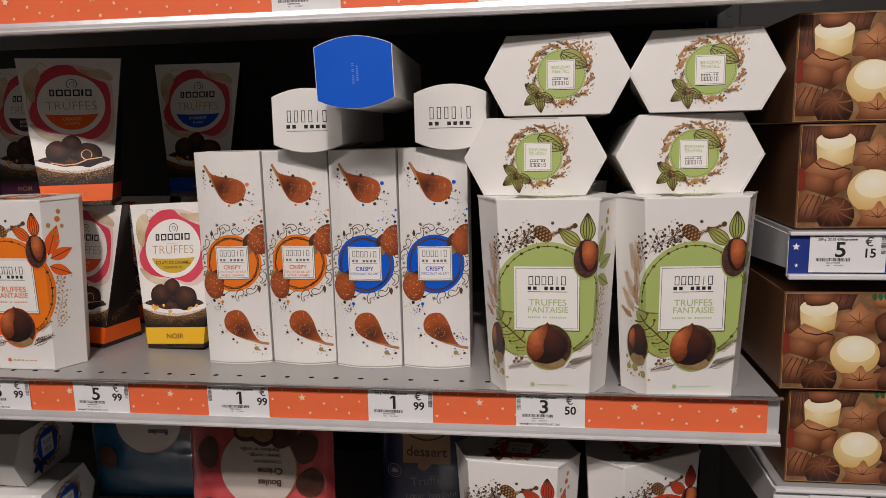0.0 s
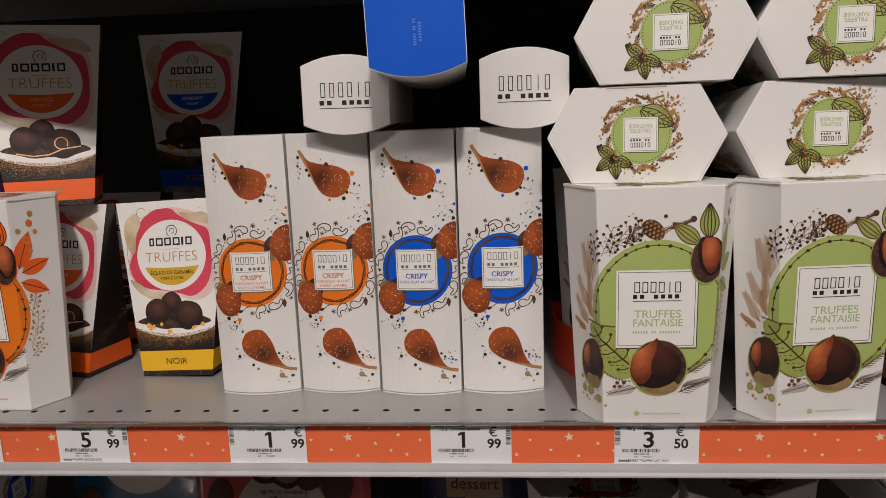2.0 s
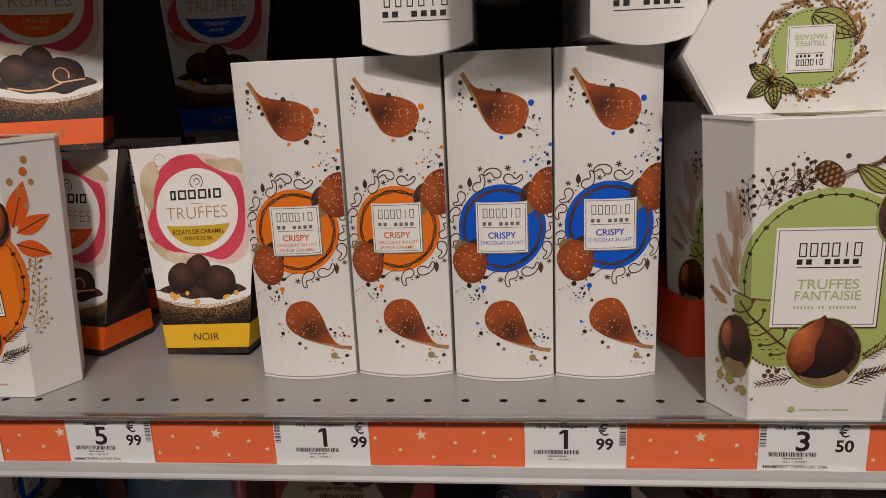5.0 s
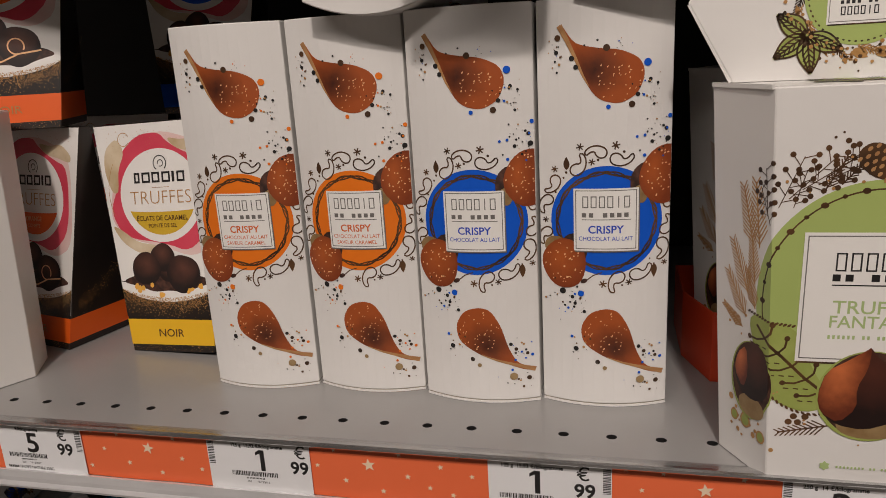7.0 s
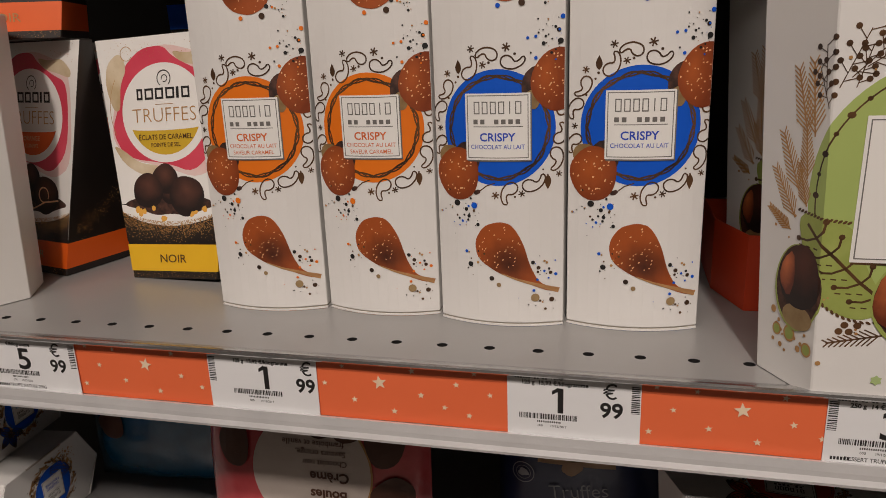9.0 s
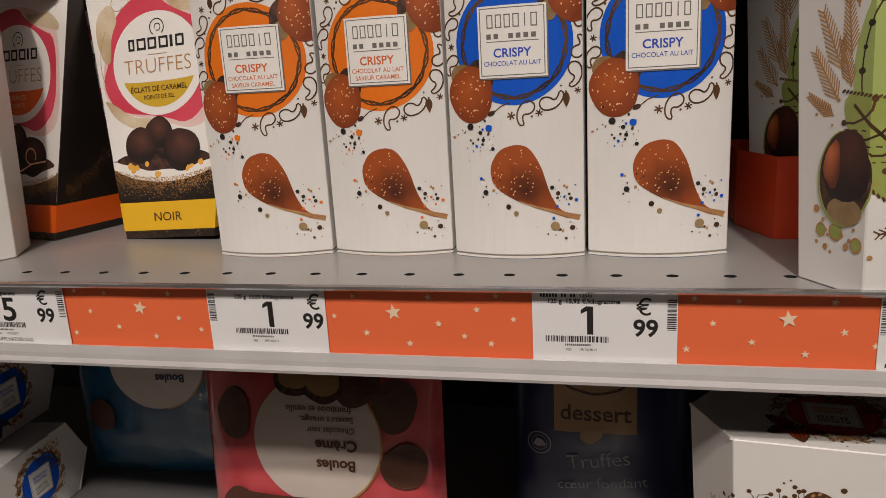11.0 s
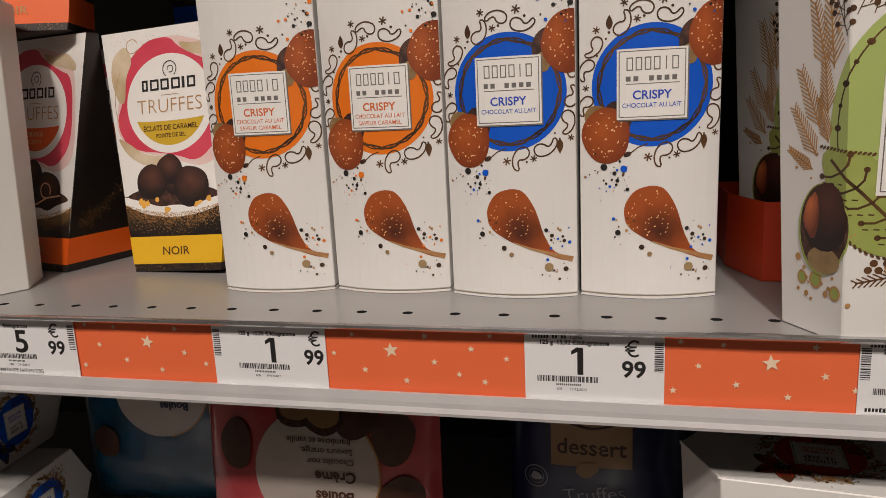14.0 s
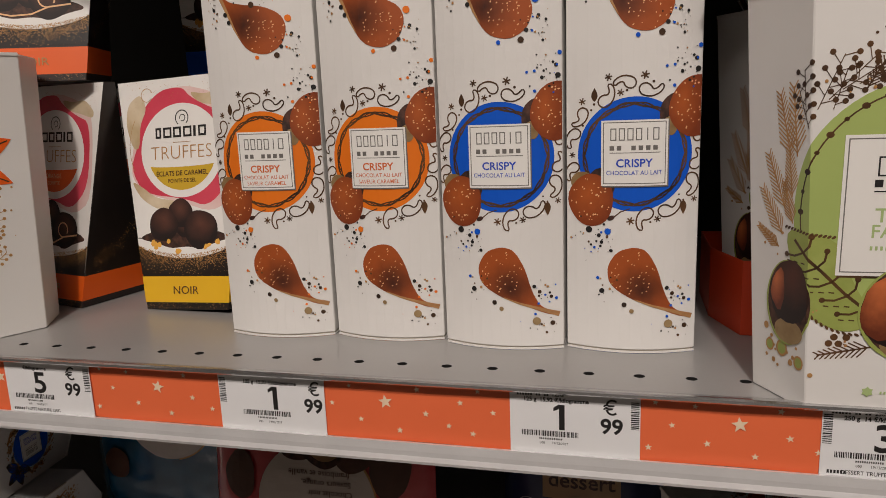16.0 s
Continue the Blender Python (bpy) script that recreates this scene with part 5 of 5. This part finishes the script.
def gift_box(label):
    ob = base("gift_box", label, "carton", "chocolate gift boxes")
    part("carton", box_bm(0, GW, 0, GD, 0, GH, 0.0008), GIFT_SIDE, ob)
    clips = [(0.0012, 0, -1, 0), (GW - 0.0012, 0, 1, 0), (0, 0.0012, 0, -1), (0, GH - 0.0012, 0, 1)]
    art = Art(flat((0, 0, 0), (1, 0, 0), (0, 0, 1)), (), clips)
    for nm, m in (("bed", CH_BED), ("far_piece", CH_DARK), ("far_line_print", COCOA), ("drum_side", CH_WHITE), ("drum_top", CH_WHITE_LIT), ("star_piece", CH_LIGHT), ("square_side", CH_MILK), ("square_top", CH_LIGHT), ("square_wave", CH_DARK), ("shell", CH_WHITE), ("shell_top", CH_WHITE_LIT),
                  ("log", CH_MILK), ("log_line_print", COCOA), ("swirl", CH_DARK), ("swirl_ridge_print", CH_MILK), ("near_star", CH_LIGHT), ("near_star_fold_print", CH_MILK), ("border", GOLD_INK), ("ribbon", DARK_GREEN), ("red_piece", DARK_RED)):
        art.layer(nm, m, "stuff" if nm in ("far_line_print", "log_line_print", "swirl_ridge_print", "near_star_fold_print") else "each")
    art.rect("bed", 0, GW, 0, GH)
    for x0 in (0.0, 0.098):
        P = lambda pts: [(x0 + u, v) for u, v in pts]
        art.ell("far_piece", x0 + 0.010, 0.080, 0.013, 0.018)
        for i in range(6):
            art.stroke("far_line_print", P([(0.001 + 0.004 * i, 0.066), (0.006 + 0.002 * i, 0.094)]), 0.0008)
        art.poly("far_piece", P([(0.036, 0.093), (0.040, 0.075), (0.058, 0.078), (0.064, 0.094)]))
        for i in range(4):
            art.stroke("far_line_print", P([(0.040 + 0.006 * i, 0.077), (0.044 + 0.006 * i, 0.094)]), 0.0010)
        art.poly("red_piece", P([(0.0, 0.034), (0.007, 0.036), (0.006, 0.054), (0.0, 0.056)]))
        for u, v, rx, ry, m in ((0.092, 0.036, 0.011, 0.013, "far_piece"), (0.091, 0.062, 0.012, 0.014, "far_piece"), (0.006, 0.060, 0.012, 0.012, "far_piece"), (0.092, 0.010, 0.012, 0.014, "swirl"), (0.030, 0.090, 0.014, 0.010, "log"), (0.088, 0.088, 0.012, 0.010, "star_piece")):
            art.ell(m, x0 + u, v, rx, ry, wobble=0.06, n=22)
        art.poly("drum_side", P([(0.014, 0.079), (0.016, 0.058), (0.030, 0.053), (0.045, 0.059), (0.047, 0.079)]))
        art.ell("drum_top", x0 + 0.0305, 0.0785, 0.0165, 0.0085, n=30)
        art.soft("star_piece", P([(0.044, 0.056), (0.050, 0.066), (0.047, 0.074), (0.058, 0.074), (0.066, 0.086), (0.072, 0.075), (0.084, 0.076), (0.078, 0.066), (0.082, 0.054), (0.070, 0.056), (0.060, 0.050), (0.056, 0.056)]))
        for a in range(0, 360, 45):
            art.stroke("near_star_fold_print", P([(0.0655, 0.066), (0.0655 + 0.014 * math.cos(radians(a)), 0.066 + 0.011 * math.sin(radians(a)))]), 0.0009, True)
        art.poly("square_side", P([(0.005, 0.052), (0.006, 0.036), (0.030, 0.028), (0.032, 0.044)]))
        art.poly("square_side", P([(0.032, 0.044), (0.030, 0.028), (0.045, 0.038), (0.046, 0.052)]))
        art.poly("square_top", P([(0.005, 0.052), (0.032, 0.043), (0.047, 0.052), (0.018, 0.064)]))
        art.stroke("square_wave", P([(0.014, 0.060), (0.020, 0.055), (0.030, 0.053), (0.038, 0.055), (0.044, 0.053)]), 0.0012)
        art.ell("shell", x0 + 0.064, 0.034, 0.0215, 0.0190, wobble=0.012, n=40)
        art.ell("shell_top", x0 + 0.065, 0.040, 0.0165, 0.0125, n=30)
        art.poly("log", P([(0.0, 0.006), (0.0, 0.028), (0.008, 0.033), (0.022, 0.028), (0.023, 0.006)]))
        for i in range(4):
            art.stroke("log_line_print", P([(0.001 + 0.006 * i, 0.008), (0.004 + 0.006 * i, 0.020), (0.010 + 0.005 * i, 0.031)]), 0.0011)
        art.ell("swirl", x0 + 0.034, 0.012, 0.0160, 0.0165)
        for i in range(9):
            a = radians(20 + i * 40)
            art.stroke("swirl_ridge_print", P([(0.034 + 0.001 * math.cos(a), 0.018 + 0.001 * math.sin(a)), (0.034 + 0.008 * math.cos(a + 0.5), 0.016 + 0.007 * math.sin(a + 0.5)), (0.034 + 0.0155 * math.cos(a + 0.8), 0.012 + 0.015 * math.sin(a + 0.8))]), 0.0013)
        art.soft("near_star", P([(0.050, 0.0), (0.056, 0.010), (0.052, 0.018), (0.064, 0.016), (0.070, 0.027), (0.076, 0.016), (0.090, 0.019), (0.084, 0.009), (0.088, 0.0)]))
        for a in (20, 60, 95, 130, 165):
            art.stroke("near_star_fold_print", P([(0.070, 0.010), (0.070 + 0.014 * math.cos(radians(a)), 0.010 + 0.010 * math.sin(radians(a)))]), 0.0009, True)
    for u in (0.078, 0.083, 0.088):
        art.leaf("ribbon", u, 0.086, 0.009, 0.004, 60 + u * 500)
    art.frame_rect("border", 0.0010, GW - 0.001, 0.0010, GH - 0.001, 0.0007)
    art.done(ob)
    return ob


gift = gift_box("brown gift box with a picture of assorted chocolates, stacked")
gift.matrix_basis = pose(0.5665, 0.024, 0.1555, 0, 0, 0)
copy_thing(gift, pose(0.5585, 0.022, 0.1555 + GH + 0.0012, 0, 0, 0))
copy_thing(gift, pose(0.5705, 0.024, -0.0905, 0, 0, 0))
copy_thing(gift, pose(0.5600, 0.020, -0.0905 + GH + 0.0012, 0, 0, 0))


def side_shelf(z, face, star):
    ob = base("shelf", "grey steel shelf of the next bay with a price rail", "shelf", "next bay shelves")
    ob.location = (0.5585, 0.0, z)
    part("deck", box_bm(0.004, 0.40, 0.016, BACK_Y, -0.003, 0), DECK, ob)
    part("rail_back", box_bm(0, 0.40, 0.0135, 0.016, -0.041, 0.0), PLASTIC, ob)
    part("rail_top", box_bm(0, 0.40, 0.0085, 0.0135, -0.003, 0.0005, 0.001), PLASTIC, ob)
    part("rail_foot", box_bm(0, 0.40, 0.0075, 0.0135, -0.043, -0.038, 0.0012), PLASTIC, ob)
    part("rail_strip", box_bm(0.0005, 0.40, 0.0125, 0.0135, -0.038, -0.003), face, ob)
    part("side_bracket", prism_bm([[(x, 0.018, -0.034), (x, 0.30, -0.055), (x, 0.30, -0.003), (x, 0.018, -0.003)] for x in (0.001, 0.0035)]), PLASTIC, ob)
    if star:
        art = Art(flat((0, 0.0125, -0.040), (1, 0, 0), (0, 0, 1))).layer("star", CARD, "each")
        art.star("star", 0.0065, 0.0265, 0.0036)
        art.star("star", 0.0075, 0.0095, 0.0020)
        art.done(ob)
    return ob


side_shelf(0.1543, RAIL_BLUE, True)
side_shelf(-0.0917, PAPER, False)
price_label(0.5760, 0.6400, 0.1520, "5", "15", True, "200 g  25,12 €/kilogramme", 1, False, y=0.0120)
price_label(0.5900, 0.6560, -0.0940, "4", "95", True, "", 1, False, y=0.0120)


# ---- goods on the lower shelf ----
def pillow(u, v, w, h, d):
    a, b = 2 * u / w, 2 * v / h - 1
    k = max(0.0, (1 - abs(a) ** 2.6)) ** 0.5 * max(0.0, (1 - abs(b) ** 3.2)) ** 0.55
    return d / 2 * k


def pouch(label, w, h, d, film, seed):
    ob = base("sweet_bag", label, "bag")
    def crease(u, v):
        return 0.0013 * noise.noise(Vector((u * 38, v * 30, seed))) + 0.0004 * noise.noise(Vector((u * 110, v * 90, seed + 5)))
    nx, ny = 28, 36
    for nm, s in (("front_film", -1), ("back_film", 1)):
        bm = bmesh.new()
        vs = [[bm.verts.new((w * (i / nx - 0.5), s * (pillow(w * (i / nx - 0.5), h * j / ny, w, h, d) + (crease(w * (i / nx - 0.5), h * j / ny) if 0 < i < nx and 0 < j < ny else 0)), h * j / ny)) for i in range(nx + 1)] for j in range(ny + 1)]
        for j in range(ny):
            for i in range(nx):
                bm.faces.new((vs[j][i], vs[j][i + 1], vs[j + 1][i + 1], vs[j + 1][i]))
        part(nm, bm, film, ob, smooth=True)
    part("top_seal", box_bm(-w / 2, w / 2, -0.0006, 0.0006, h - 0.001, h + 0.010), film, ob)
    place = lambda u, v, hh: Vector((u, -pillow(u, v, w, h, d) - crease(u, v) - hh * 4 - 0.0012, v))
    folds = [(w * (i / 28 - 0.5), 0, 1, 0) for i in range(1, 28)] + [(0, h * i / 36, 0, 1) for i in range(1, 36)]
    clips = [(w / 2 - 0.001, 0, 1, 0), (-w / 2 + 0.001, 0, -1, 0), (0, 0.001, 0, -1), (0, h - 0.001, 0, 1)]
    return ob, Art(place, folds, clips)


def sweets_bag(label, film, seed, word_mat, plate=True):
    w, h = 0.184, 0.186
    ob, art = pouch(label, w, h, 0.055, film, seed)
    for nm, m in (("pale_round", FILM_WHITE), ("gold_ring", GOLD_INK), ("dark_sweet", BROWN_PRINT), ("cut_sweet_rim", COCOA), ("cut_sweet", TAN), ("plain_plate", BROWN_PRINT), ("bag_print", word_mat)):
        art.layer(nm, m, "each")
    art.ell("pale_round", 0.006, 0.126, 0.047, n=48)
    art.ring("gold_ring", 0.006, 0.126, 0.0475, 0.0490, a0=-80, a1=60, n=40)
    for u, v, rx, ry in ((-0.058, 0.142, 0.014, 0.019), (0.035, 0.168, 0.018, 0.016), (0.063, 0.152, 0.015, 0.019), (0.068, 0.108, 0.016, 0.017), (-0.058, 0.070, 0.016, 0.016)):
        art.ell("dark_sweet", u, v, rx, ry, wobble=0.04, n=22)
    for u, v in ((-0.010, 0.170), (0.012, 0.166)):
        art.ell("cut_sweet_rim", u, v, 0.0155, 0.0125, wobble=0.03, n=22)
        art.ell("cut_sweet", u, v + 0.0015, 0.0125, 0.0090, wobble=0.03, n=20)
    if plate:
        art.rect("plain_plate", -0.060, 0.000, 0.052, 0.084)
    for body, u, v, size, bold in (("Boules", 0.0065, 0.1135, 0.0108, 0.03), ("Crème", 0.0075, 0.1280, 0.0108, 0.03), ("Chocolat noir", 0.0040, 0.1375, 0.0062, 0.010), ("Saveurs orange,", 0.0010, 0.1450, 0.0062, 0.010), ("framboise et vanille", -0.0050, 0.1520, 0.0062, 0.010)):
        art.text("bag_print", body, u + 0.014, v, size, bold, rot=180)
    art.done(ob)
    return ob


red_bag = sweets_bag("red glossy bag of cream-filled chocolates, upside down", BAG_RED, 3, BROWN_PRINT)
red_bag.matrix_basis = pose(-0.0030, 0.128, -0.2717, -3, 0, 0)
blue_bag = sweets_bag("teal glossy bag of cream-filled chocolates, upside down", BAG_BLUE, 8, BAG_NAVY, False)
blue_bag.matrix_basis = pose(-0.2180, 0.255, -0.2717, -3, 0, 4)

navy, art = pouch("dark blue bag of truffle sweets in shadow", 0.138, 0.196, 0.05, BAG_NAVY, 12)
navy.matrix_basis = pose(0.1960, 0.215, -0.2717, -3, 0, 0)
for nm, m in (("gold_plate", TAN), ("brand_mark", COCOA), ("title_print", FILM_DIM), ("corner_flash", FILM_DIM), ("seal_ring", FILM_DIM), ("bronze_drop", TAN)):
    art.layer(nm, m, "each" if nm in ("title_print", "seal_ring") else "")
art.rect("gold_plate", -0.034, 0.028, 0.098, 0.166)
art.ring("brand_mark", -0.003, 0.1440, 0.0255, 0.0275, squash=0.56, n=36, wobble=0.02)
art.bars("brand_mark", -0.003, 0.1450, 0.040, 0.012, 6, 0.6)
art.text("brand_mark", "dessert", -0.003, 0.1080, 0.0180, 0.014)
art.text("title_print", "Truffes", 0.000, 0.070, 0.0170, -0.01, rot=8)
art.text("title_print", "cœur fondant", 0.002, 0.052, 0.0125, -0.01, rot=5)
art.ell("bronze_drop", -0.006, 0.0960, 0.0090, 0.0060, rot=20, wobble=0.08)
art.poly("corner_flash", [(-0.069, 0.196), (-0.069, 0.160), (-0.047, 0.196)])
art.ring("seal_ring", -0.046, 0.086, 0.0090, 0.0098, n=26)
art.ring("seal_ring", -0.046, 0.086, 0.0060, 0.0064, n=20)
art.ell("seal_ring", -0.046, 0.086, 0.0045, 0.0035, n=14, wobble=0.15)
art.done(navy)

low = truffle_box("white six-sided truffle box with a blue disc, lying down", BLUE, BLUE, BLUE_TEXT, BLUE)
low.matrix_basis = pose(-0.4831, 0.1565, -0.2717 + 0.0367, 90, 0, 92)
tagged(copy_thing(low, pose(-0.5181, 0.1685, -0.2717 + 0.1102, 90, 0, 94)), "white six-sided truffle box with a blue disc, stacked on another")
